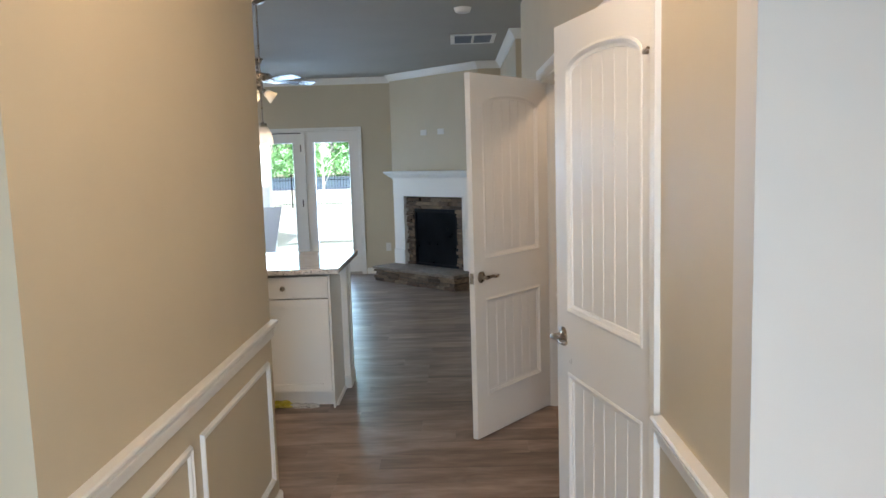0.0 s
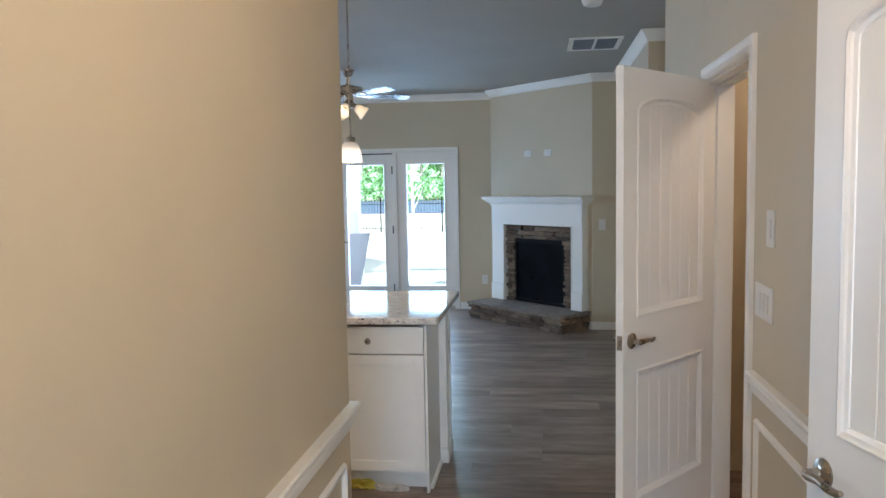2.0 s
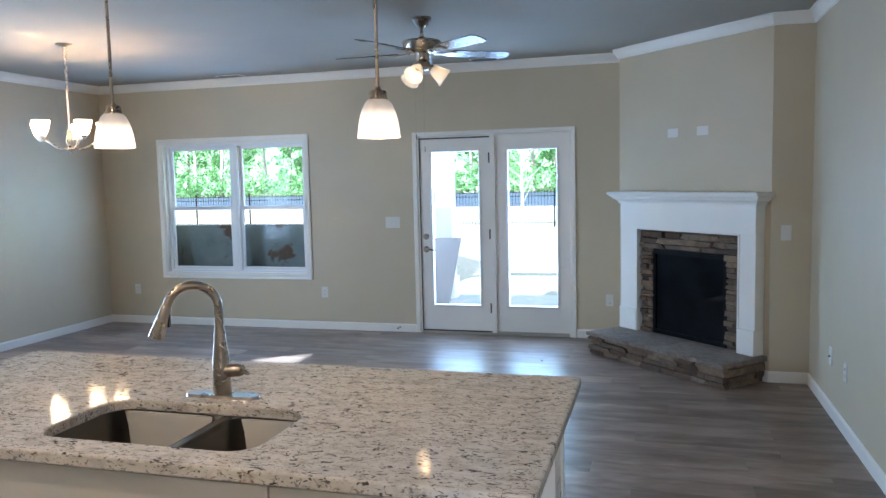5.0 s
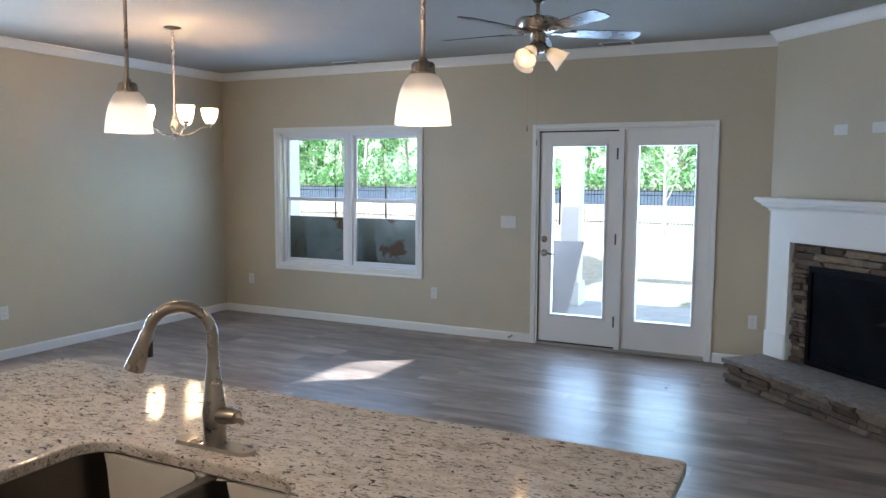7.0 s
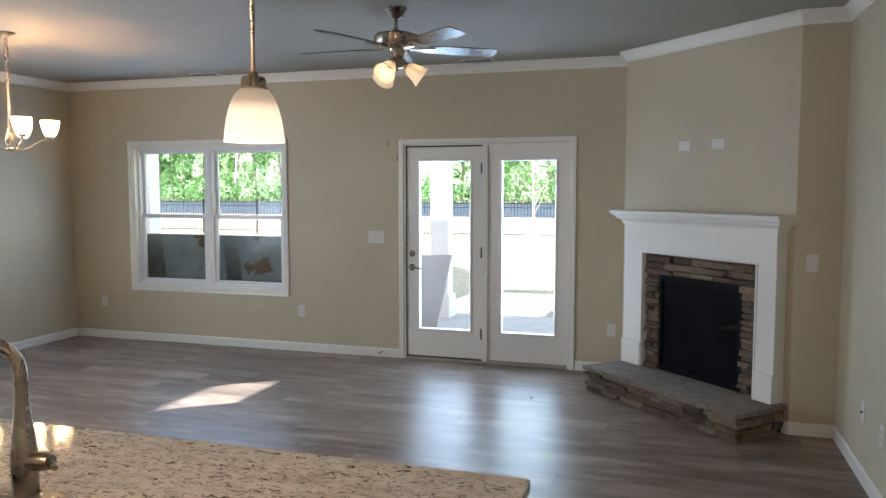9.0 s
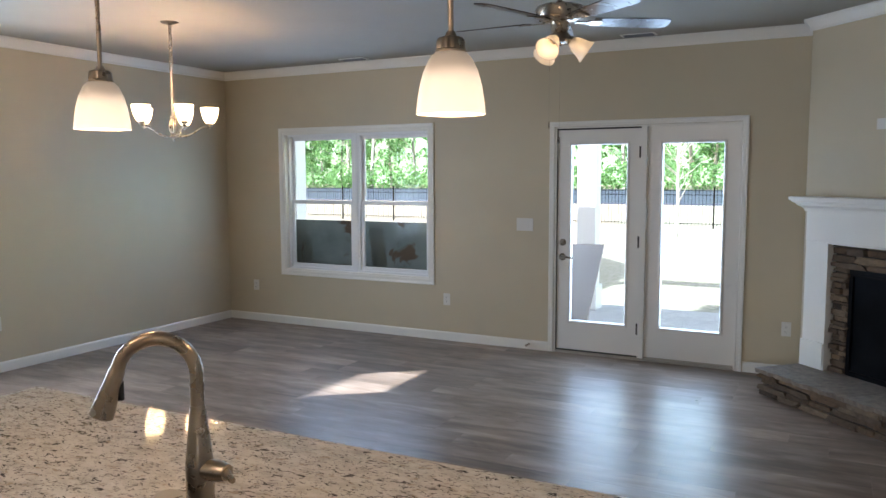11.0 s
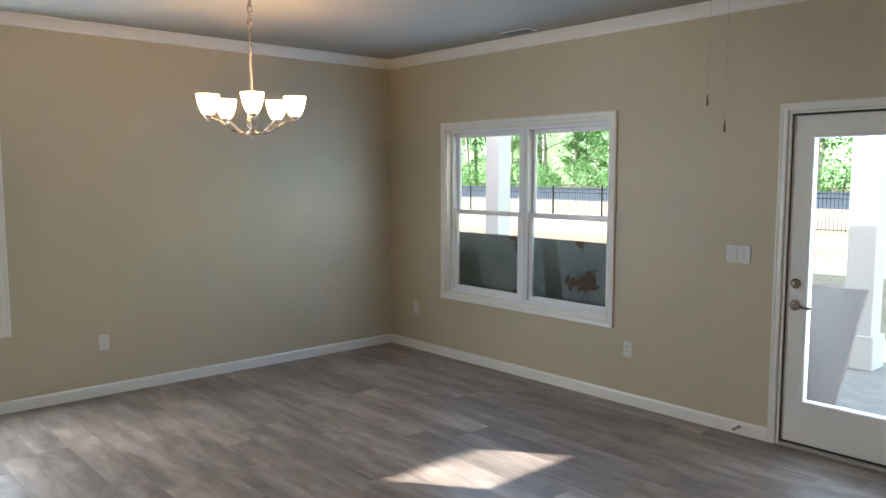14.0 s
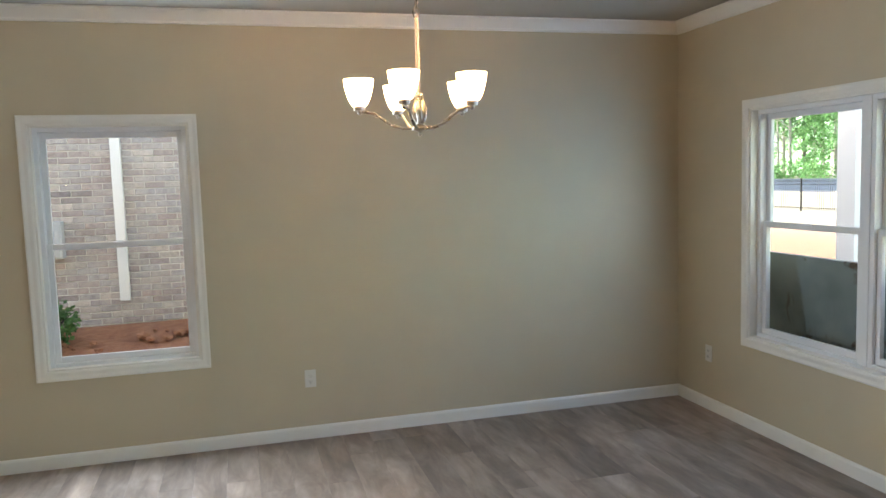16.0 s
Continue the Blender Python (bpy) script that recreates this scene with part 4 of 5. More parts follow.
def bowl(x0, x1):
    bm, rings = bmesh.new(), []
    for inset, z, r in ((0.0, 0.884, 0.07), (0.003, 0.84, 0.07), (0.008, 0.69, 0.065), (0.014, 0.672, 0.062), (0.026, 0.664, 0.055), (0.055, 0.66, 0.04)):
        rings.append([bm.verts.new((x, y, z)) for x, y in rounded_rect(x0 + inset, x1 - inset, SY0 - 0.008 + inset, SY1 + 0.008 - inset, r, 6)])
    for a, b in zip(rings, rings[1:]):
        for i in range(len(a)):
            j = (i + 1) % len(a)
            bm.faces.new((a[i], a[j], b[j], b[i]))
    bm.faces.new(rings[-1])
    return bm


for a, b in ((SX0 - 0.008, -1.765), (-1.735, SX1 + 0.008)):
    bo = smooth(part("bowl", bowl(a, b), STEEL, sink), 60)
    part("drain", lathe(bmesh.new(), [(0, 0.6615), (0.03, 0.6615), (0.042, 0.664), (0.045, 0.661)], ((a + b) / 2, (SY0 + SY1) / 2, 0), 22), NICKEL, bo)
part("divider", boxes((-1.768, -1.732, SY0 - 0.006, SY1 + 0.006, 0.868, 0.884), bevel=0.006), STEEL, sink)

faucet = thing("faucet", pose(-1.815, 5.306, 0.92), "brushed nickel gooseneck pull-down faucet on the island", "faucet")
bm = bmesh.new()
ring = rounded_rect(-0.128, 0.128, -0.030, 0.030, 0.0299, 8)
lo, hi = [bm.verts.new((x, y, 0)) for x, y in ring], [bm.verts.new((x * 0.97, y * 0.9, 0.009)) for x, y in ring]
bm.faces.new(lo)
bm.faces.new(hi)
for i in range(len(ring)):
    bm.faces.new((lo[i], lo[(i + 1) % len(ring)], hi[(i + 1) % len(ring)], hi[i]))
smooth(part("deck_plate", bm, NICKEL, faucet), 30)
smooth(part("body", lathe(bmesh.new(), [(0.0, 0.009), (0.029, 0.009), (0.029, 0.10), (0.026, 0.125), (0.019, 0.19), (0.0155, 0.22), (0.0, 0.22)]), NICKEL, faucet))
way = Vector((-0.80, -0.60, 0)).normalized()
R = 0.077
pts = [Vector((0, 0, 0.21)), Vector((0, 0, 0.28))] + [way * (R - R * math.cos(radians(a))) + Vector((0, 0, 0.286 + R * math.sin(radians(a)))) for a in range(0, 166, 11)]
smooth(part("gooseneck", tube(bmesh.new(), pts, 0.0145, 16), NICKEL, faucet))
end, d = pts[-1], (pts[-1] - pts[-2]).normalized()
smooth(part("spray_head", tube(bmesh.new(), [end, end + d * 0.004, end + d * 0.006, end + d * 0.03, end + d * 0.09, end + d * 0.105, end + d * 0.108], [0.0148, 0.0148, 0.0165, 0.0175, 0.0235, 0.0245, 0.021], 18), NICKEL, faucet))
side = way.cross(Vector((0, 0, 1)))
mid = end + d * 0.05 - way * 0.019
part("spray_buttons", boxes((mid.x - 0.006, mid.x + 0.006, mid.y - 0.006, mid.y + 0.006, mid.z - 0.022, mid.z + 0.02), bevel=0.003), DARK, faucet)
bm = tube(bmesh.new(), [(0.02, 0, 0.085), (0.045, 0.0, 0.087), (0.06, 0, 0.088), (0.075, 0, 0.088)], [0.022, 0.022, 0.021, 0.017], 18)
tube(bm, [(0.070, 0.0, 0.090), (0.088, -0.010, 0.086), (0.108, -0.020, 0.084)], [0.010, 0.0085, 0.006], 10)
smooth(part("lever", bm, NICKEL, faucet))


def shaker(parent, x0, x1, z0, z1, y=4.80, t=0.019, rail=0.052):
    """A shaker door whose face is at y, towards -y: a recessed panel with stiles and rails."""
    d = part("cabinet_door", boxes((x0 + rail - 0.004, x1 - rail + 0.004, y + 0.008, y + t - 0.003, z0 + rail - 0.004, z1 - rail + 0.004)), CABINET, parent)
    for a, b in ((x0, x0 + rail), (x1 - rail, x1)):
        part("stile", boxes((a, b, y, y + t, z0, z1), bevel=0.0012), CABINET, d)
    for a, b in ((z0, z0 + rail), (z1 - rail, z1)):
        part("rail", boxes((x0 + rail, x1 - rail, y, y + t, a, b), bevel=0.0012), CABINET, d)
    return d


def bar_pull(parent, x, z0, z1, y=4.80):
    bm = tube(bmesh.new(), [(x, y - 0.030, z0), (x, y - 0.030, z1)], 0.0058, 10)
    for z in (z0 + 0.035, z1 - 0.035):
        tube(bm, [(x, y, z), (x, y - 0.030, z)], 0.0045, 8)
    smooth(part("bar_pull", bm, NICKEL, parent, "brushed nickel bar pull"))


def cab_knob(parent, x, z, y=4.80):
    smooth(part("knob", lathe(bmesh.new(), [(0, 0), (0.007, 0), (0.006, 0.012), (0.014, 0.018), (0.0165, 0.024), (0.013, 0.029), (0, 0.030)], (x, y, z), 18, pose(0, 0, 0, 90)), NICKEL, parent, "round brushed nickel knob"))


def base_cabinet(x0, x1, doors, knobs, label):
    c = thing("base_cabinet", ID, label, "cabinet", "island base cabinets")
    part("body", boxes((x0, x0 + 0.018, 4.82, 5.24, 0.10, 0.88), (x1 - 0.018, x1, 4.82, 5.24, 0.10, 0.88), (x0 + 0.018, x1 - 0.018, 5.22, 5.24, 0.10, 0.88), (x0 + 0.018, x1 - 0.018, 4.82, 5.22, 0.10, 0.118), (x0 + 0.018, x1 - 0.018, 4.82, 4.838, 0.73, 0.76)), CABINET, c)
    part("toe_kick", boxes((x0, x1, 4.885, 4.90, 0, 0.10)), CABINET, c)
    g = 0.0025
    dr = part("drawer_front", boxes((x0 + g, x1 - g, 4.80, 4.819, 0.728, 0.868), bevel=0.002), CABINET, c)
    if knobs:
        cab_knob(dr, (x0 + x1) / 2, 0.797)
    w = (x1 - x0) / doors
    for i in range(doors):
        dd = shaker(c, x0 + i * w + g, x0 + (i + 1) * w - g, 0.112, 0.722)
        hx = x0 + i * w + 0.024 if (doors == 1 or i == 1) else x0 + (i + 1) * w - 0.024
        bar_pull(dd, hx, 0.525, 0.695)


base_cabinet(-1.380, -0.806, 1, True, "white shaker base cabinet with one drawer and door")
base_cabinet(-2.300, -1.382, 2, False, "white shaker sink base cabinet with two doors")
base_cabinet(-2.915, -2.302, 1, True, "white shaker base cabinet at the island's far end")
panel = thing("island_end_panel", ID, "white cabinet end panel with a shoe moulding", "cabinet panel")
part("panel", boxes((-0.8045, -0.792, 4.802, 5.248, 0.0, 0.884), bevel=0.001), CABINET, panel)
part("shoe_moulding", sweep(bmesh.new(), [(-0.792, 5.246, 0), (-0.792, 4.86, 0)][::-1], (0, 0, 1), [(0, 0), (0, 0.02), (-0.006, 0.018), (-0.012, 0.012), (-0.014, 0)]), TRIM, panel)
knee = thing("island_half_wall", ID, "painted half wall carrying the island's overhang", "half wall")
part("wall", boxes((-2.94, -0.757, 5.25, 5.455, 0, 0.884)), CABINET, knee)
part("corner_trim", boxes((-0.7575, -0.7500, 5.2495, 5.29, 0.086, 0.884), (-0.7575, -0.7500, 5.42, 5.4558, 0.086, 0.884)), TRIM, knee)
part("baseboard", sweep(bmesh.new(), [(-0.79, 5.25, 0), (-0.757, 5.25, 0), (-0.757, 5.455, 0), (-2.94, 5.455, 0)], (0, 0, 1), [(-a, b) for a, b in BASE_PROFILE]), TRIM, knee)
out = plate("wall_outlet", pose(-0.757, 5.352, 0.66, 0, 0, 90), "white outlet on the island's half wall", 0.07, 0.115)

# scraps of packing film on the floor by the toe kick
for nm, mt, cx, cy, sx, sy, sz, lab in (("yellow_packing_scrap", YELLOW, -1.20, 4.85, 0.15, 0.055, 0.045, "crumpled yellow packing film on the floor"), ("clear_packing_scrap", CLEARPLASTIC, -1.0, 4.83, 0.11, 0.045, 0.025, "crumpled clear packing film on the floor")):
    bm = bmesh.new()
    bmesh.ops.create_icosphere(bm, subdivisions=3, radius=1.0)
    for v in bm.verts:
        k = 0.65 + 0.7 * noise.noise(v.co * 1.7 + Vector((cx, 0, 0))) + 0.35 * noise.noise(v.co * 4.5)
        v.co = Vector((v.co.x * sx * k, v.co.y * sy * k, max(0.0, (v.co.z + 0.3) * sz * k)))
    ob = tagged(part(nm, bm, mt), lab, "packing film")
    ob.location = (cx, cy, 0.001)


# a crumb of dark debris on the planks before the patio door
bm = bmesh.new()
bmesh.ops.create_icosphere(bm, subdivisions=2, radius=1.0)
for v in bm.verts:
    k = 0.8 + 0.5 * noise.noise(v.co * 2.1)
    v.co = Vector((v.co.x * 0.011 * k, v.co.y * 0.007 * k, (v.co.z + 0.6) * 0.004 * k))
crumb = tagged(part("debris_crumb", bm, DARK), "small dark crumb of debris on the floor planks", "debris")
crumb.location = (-1.455, 9.70, 0.0012)


# ---- lamps ----
def pendant(x, y):
    p = thing("pendant_lamp", pose(x, y, 1.732), "nickel pendant lamp with a lit white bell glass", "pendant lamp", "pendants over the island")
    prof = [(0.0765, 0.0), (0.0745, 0.022), (0.069, 0.055), (0.060, 0.085), (0.047, 0.110), (0.034, 0.122), (0.0305, 0.124), (0.034, 0.119), (0.045, 0.107), (0.057, 0.083), (0.066, 0.054), (0.0715, 0.022), (0.0735, 0.001)]
    smooth(part("glass_shade", lathe(bmesh.new(), [(r * 0.91, z) for r, z in prof + [prof[0]]], segs=40), PENDANTGLASS, p, "frosted white bell glass shade"))
    bm = lathe(bmesh.new(), [(0.0, 0.120), (0.032, 0.120), (0.032, 0.125), (0.028, 0.128), (0.027, 0.146), (0.024, 0.150), (0.012, 0.153), (0.009, 0.162), (0.0, 0.163)], segs=56)
    for v in bm.verts:
        if 0.127 < v.co.z < 0.149:
            k = 1 + 0.05 * math.cos(14 * math.atan2(v.co.y, v.co.x))
            v.co.x, v.co.y = v.co.x * k, v.co.y * k
    smooth(part("socket_cap", bm, NICKEL, p))
    part("rod", tube(bmesh.new(), [(0, 0, 0.16), (0, 0, 0.99)], 0.0058, 12), NICKEL, p)
    smooth(part("ceiling_canopy", lathe(bmesh.new(), [(0.0, 0.978), (0.012, 0.978), (0.045, 0.991), (0.062, 1.000), (0.063, 1.0075)]), NICKEL, p))
    part("bulb_glow", lathe(bmesh.new(), [(0, 0.02), (0.02, 0.03), (0.028, 0.055), (0.016, 0.09), (0, 0.10)], segs=16), PENDANTGLASS, p)
    bulb("pendant_bulb", (x, y, 1.724), 0.42)


pendant(-1.349, 5.55)
pendant(-2.36, 5.55)

CH = Vector((-5.06, 8.37, 0))
ch = thing("chandelier", pose(CH.x, CH.y, 1.868), "five-arm brushed nickel chandelier with lit cup shades", "chandelier")
bm = lathe(bmesh.new(), [(0, 0), (0.007, 0.003), (0.009, 0.012), (0.005, 0.018), (0.012, 0.022), (0.036, 0.028), (0.040, 0.036), (0.030, 0.046), (0.014, 0.054), (0.020, 0.064), (0.028, 0.085), (0.029, 0.115), (0.022, 0.150), (0.014, 0.172), (0.019, 0.178), (0.019, 0.186), (0.009, 0.190), (0, 0.192)], segs=60)
for v in bm.verts:
    if 0.06 < v.co.z < 0.175:
        k = 1 + 0.13 * math.cos(10 * math.atan2(v.co.y, v.co.x))
        v.co.x, v.co.y = v.co.x * k, v.co.y * k
smooth(part("body", bm, NICKEL, ch))
part("stem", tube(bmesh.new(), [(0, 0, 0.19), (0, 0, 0.52)], 0.0085, 12), CORD, ch, "pale cord sleeve over the stem")
smooth(part("ceiling_canopy", lathe(bmesh.new(), [(0.0, 0.847), (0.01, 0.848), (0.045, 0.857), (0.062, 0.864), (0.064, 0.8715)]), NICKEL, ch))
for i in range(9):
    z = 0.534 + i * 0.0385
    turn = pose(0, 0, z, 90, 0, 0) if i % 2 else pose(0, 0, z, 90, 0, 90)
    pts = [turn @ Vector((0.014 * math.cos(a), 0.026 * math.sin(a), 0)) for a in [2 * math.pi * k / 14 for k in range(15)]]
    part("chain_link", tube(bmesh.new(), pts, 0.0032, 6, False), NICKEL, ch)
cord = [(0.009 * math.cos(k * 1.3), 0.009 * math.sin(k * 1.3), 0.51 + k * 0.0116) for k in range(30)]
smooth(part("supply_cord", tube(bmesh.new(), cord, 0.0026, 8), CORD, ch, "pale cord wound through the chain"))
for i in range(5):
    a = radians(-27 + 72 * i)
    m = pose(0, 0, 0, 0, 0, -27 + 72 * i)
    arm = [(0.03, 0.036), (0.08, 0.038), (0.125, 0.052), (0.165, 0.080), (0.20, 0.103), (0.235, 0.112), (0.262, 0.110)]
    pts = [m @ Vector((r, 0, z)) for r, z in arm]
    arm_ob = smooth(part("arm", tube(bmesh.new(), pts, 0.0062, 10), NICKEL, ch))
    tip = m @ Vector((0.262, 0, 0))
    bm = lathe(bmesh.new(), [(0, 0.098), (0.006, 0.100), (0.011, 0.108), (0.010, 0.116), (0.024, 0.118), (0.027, 0.134), (0.022, 0.138), (0, 0.138)], tip)
    smooth(part("shade_cup", bm, NICKEL, arm_ob))
    prof = [(0.024, 0.0), (0.036, 0.011), (0.048, 0.034), (0.057, 0.064), (0.063, 0.093), (0.0665, 0.12), (0.0635, 0.12), (0.060, 0.093), (0.054, 0.064), (0.045, 0.034), (0.033, 0.013), (0.0, 0.006)]
    sh = smooth(part("glass_shade", lathe(bmesh.new(), prof, segs=32), CHANDGLASS, arm_ob, "frosted white cup glass shade"))
    sh.location = (tip.x, tip.y, 0.132)
    bulb("chandelier_bulb", (CH.x + tip.x, CH.y + tip.y, 1.868 + 0.132 + 0.100), 0.72)

FX, FY = -2.105, 8.50
fan = thing("ceiling_fan", pose(FX, FY, CEILING_Z), "five-blade nickel ceiling fan with lit glass shades", "ceiling fan")
smooth(part("ceiling_canopy", lathe(bmesh.new(), [(0.068, -0.0005), (0.068, -0.012), (0.058, -0.022), (0.042, -0.055), (0.022, -0.070), (0.0, -0.070)]), NICKEL, fan))
smooth(part("downrod", tube(bmesh.new(), [(0, 0, -0.07), (0, 0, -0.145)], 0.0125, 14), NICKEL, fan))
smooth(part("motor_housing", lathe(bmesh.new(), [(0.0, -0.135), (0.024, -0.135), (0.030, -0.150), (0.085, -0.155), (0.132, -0.164), (0.142, -0.175), (0.142, -0.222), (0.136, -0.232), (0.100, -0.245), (0.055, -0.252), (0.050, -0.265), (0.050, -0.305), (0.044, -0.312), (0.0, -0.312)], segs=40), NICKEL, fan))
for i in range(5):
    ang = -38 + 72 * i
    m = pose(0, 0, -0.243, 0, 0, ang) @ pose(0, 0, 0, -11, 0, 0)
    bm = bmesh.new()
    outline = [(0.20, -0.052), (0.30, -0.060), (0.50, -0.067), (0.62, -0.068), (0.652, -0.055), (0.662, -0.02), (0.662, 0.02), (0.652, 0.055), (0.62, 0.068), (0.50, 0.067), (0.30, 0.060), (0.20, 0.052)]
    lo = [bm.verts.new(m @ Vector((x, y, -0.003))) for x, y in outline]
    hi = [bm.verts.new(m @ Vector((x, y, 0.003))) for x, y in outline]
    bm.faces.new(lo)
    bm.faces.new(hi)
    for k in range(len(outline)):
        bm.faces.new((lo[k], lo[(k + 1) % 12], hi[(k + 1) % 12], hi[k]))
    bl = part("blade", bm, BLADE, fan, "dark wood veneer fan blade")
    bm = bmesh.new()
    iron = [(0.09, -0.012), (0.15, -0.010), (0.19, -0.034), (0.245, -0.034), (0.255, 0.0), (0.245, 0.034), (0.19, 0.034), (0.15, 0.010), (0.09, 0.012)]
    lo = [bm.verts.new(m @ Vector((x, y, -0.010))) for x, y in iron]
    hi = [bm.verts.new(m @ Vector((x, y, -0.0035))) for x, y in iron]
    bm.faces.new(lo)
    bm.faces.new(hi)
    for k in range(len(iron)):
        bm.faces.new((lo[k], lo[(k + 1) % len(iron)], hi[(k + 1) % len(iron)], hi[k]))
    part("blade_iron", bm, NICKEL, bl)
smooth(part("light_fitter", lathe(bmesh.new(), [(0, -0.31), (0.05, -0.31), (0.062, -0.325), (0.062, -0.352), (0.045, -0.368), (0.016, -0.374), (0.012, -0.386), (0, -0.388)]), NICKEL, fan))
for i in range(3):
    ang = 23 + 120 * i
    m = pose(0, 0, -0.345, 0, 0, ang) @ pose(0.052, 0, 0, 0, -54, 0)
    sock = smooth(part("shade_socket", lathe(bmesh.new(), [(0, 0.006), (0.020, 0.004), (0.024, -0.010), (0.024, -0.030), (0, -0.030)], (0, 0, 0), 20, m), NICKEL, fan))
    bell = [(0.023, -0.018), (0.032, -0.026), (0.043, -0.050), (0.050, -0.080), (0.058, -0.110), (0.071, -0.134)]
    bm = lathe(bmesh.new(), bell + [(r - 0.003, z) for r, z in bell[::-1]] + [(0.0, -0.022)], segs=30)
    sh = smooth(part("glass_shade", bm, FANGLASS, fan, "frosted white flared glass shade"))
    sh.matrix_basis = m
    bulb("fan_bulb", pose(FX, FY, CEILING_Z) @ m @ Vector((0, 0, -0.085)), 0.058, 0.022)
for x, zb in ((-0.06, 1.90), (0.004, 1.81)):
    bm = tube(bmesh.new(), [(x, 0.0, -0.36), (x, 0, zb + 0.02 - CEILING_Z)], 0.0006, 6)
    c = part("pull_chain", bm, NICKEL, fan)
    smooth(part("chain_fob", lathe(bmesh.new(), [(0, 0.024), (0.0022, 0.020), (0.0038, 0.0), (0.0034, -0.014), (0, -0.018)], (x, 0, zb - CEILING_Z), 10), FOB, c, "brown wooden chain fob"))

# flush lamps over the hall, in the bath behind the half-open door and over the kitchen
for x, y, w in ((0.12, 1.78, 4.7), (1.30, 4.3, 2.5), (-2.55, 3.95, 5.0)):
    l_ = thing("flush_ceiling_lamp", pose(x, y, CEILING_Z), "round flush ceiling lamp with lit frosted glass", "ceiling lamp")
    smooth(part("rim", lathe(bmesh.new(), [(0.0, -0.001), (0.15, -0.001), (0.155, -0.014), (0.146, -0.024), (0.0, -0.024)]), NICKEL, l_))
    g_ = smooth(part("glass_bowl", lathe(bmesh.new(), [(0.142, -0.024), (0.13, -0.055), (0.09, -0.080), (0.04, -0.092), (0, -0.095)]), FANGLASS, l_))
    bulb("hall_bulb", (x, y, CEILING_Z - 0.16), w, 0.10, (1.0, 0.88, 0.74))


# ---- outside ----
def land(x, y):
    """Height of the ground: a little below the floor, rising towards the neighbouring house."""
    rise = min(1.0, max(0.0, (-7.4 - x) / 2.4)) * min(1.0, max(0.0, (15.5 - y) / 3.0))
    back = 0.48 * min(1.0, max(0.0, (y - 31.0) / 6.5)) + 0.21 * min(1.0, max(0.0, (y - 37.5) / 18.5))
    return -0.17 + back + 0.40 * rise * rise * (3 - 2 * rise) + 0.03 * noise.noise(Vector((x * 0.35, y * 0.35, 0)))


bm = bmesh.new()
xs = [-400, -200, -100, -60] + [-40 + 1.0 * i for i in range(60)] + [24, 40, 80, 160, 400]
ys = [-400, -100, -30] + [-8 + 1.0 * i for i in range(60)] + [56, 64, 80, 110, 160, 250, 500]
grid = [[bm.verts.new((x, y, land(x, y))) for x in xs] for y in ys]
for a, b in zip(grid, grid[1:]):
    for i in range(len(xs) - 1):
        bm.faces.new((a[i], a[i + 1], b[i + 1], b[i]))
structure(smooth(part("ground", bm, GROUND)))
bm = bmesh.new()
road = [[bm.verts.new((x, y, z + dz)) for x, y, z in ((-150, 37.5, 0.31), (90, 37.5, 0.31), (90, 56, 0.52), (-150, 56, 0.52))] for dz in (-0.2, 0.05)]
bm.faces.new(road[0])
bm.faces.new(road[1])
for i in range(4):
    bm.faces.new((road[0][i], road[0][(i + 1) % 4], road[1][(i + 1) % 4], road[1][i]))
structure(part("road", bm, ASPHALT))
structure(part("porch_slab", boxes((-8.3, -0.2, YB + 0.155, 13.75, -0.3, -0.06), bevel=0.01), CONCRETE))


def porch_column(x, y):
    c = thing("porch_column", pose(x, y, -0.06), "square white porch column with a wider base", "column", "porch columns")
    part("shaft", boxes((-0.115, 0.115, -0.115, 0.115, 0.30, 2.62), bevel=0.006), COLUMN, c)
    part("base", boxes((-0.145, 0.145, -0.145, 0.145, 0, 0.30), bevel=0.008), COLUMN, c)
    part("cap", boxes((-0.14, 0.14, -0.14, 0.14, 2.55, 2.66), bevel=0.008), COLUMN, c)


porch_column(-3.33, 13.4)
porch_column(-7.86, 13.4)
structure(part("porch_beam", boxes((-8.05, -3.1, 13.28, 13.52, 2.60, 2.86), bevel=0.006), COLUMN))

sheet = tagged(part("muddy_foam_sheet", boxes((-6.35, -3.72, 0, 0.03, 0, 1.19), bevel=0.003), MUDDYSHEET), "grey sheet with brown mud stains leaning outside the window", "board")
sheet.matrix_basis = pose(0, YB + 0.42, -0.06, 7, 0, 0)
bm = slab_from(bmesh.new(), [(-0.9, 0), (0.0, 0), (0.235, 1.03), (-0.9, 1.01)], ID, 0.04)
board = tagged(part("leaning_board", bm, MAUVEBOARD), "mauve grey board leaning outside the patio door", "board")
board.matrix_basis = pose(-2.735, YB + 0.40, -0.06, 5, 0, 0)

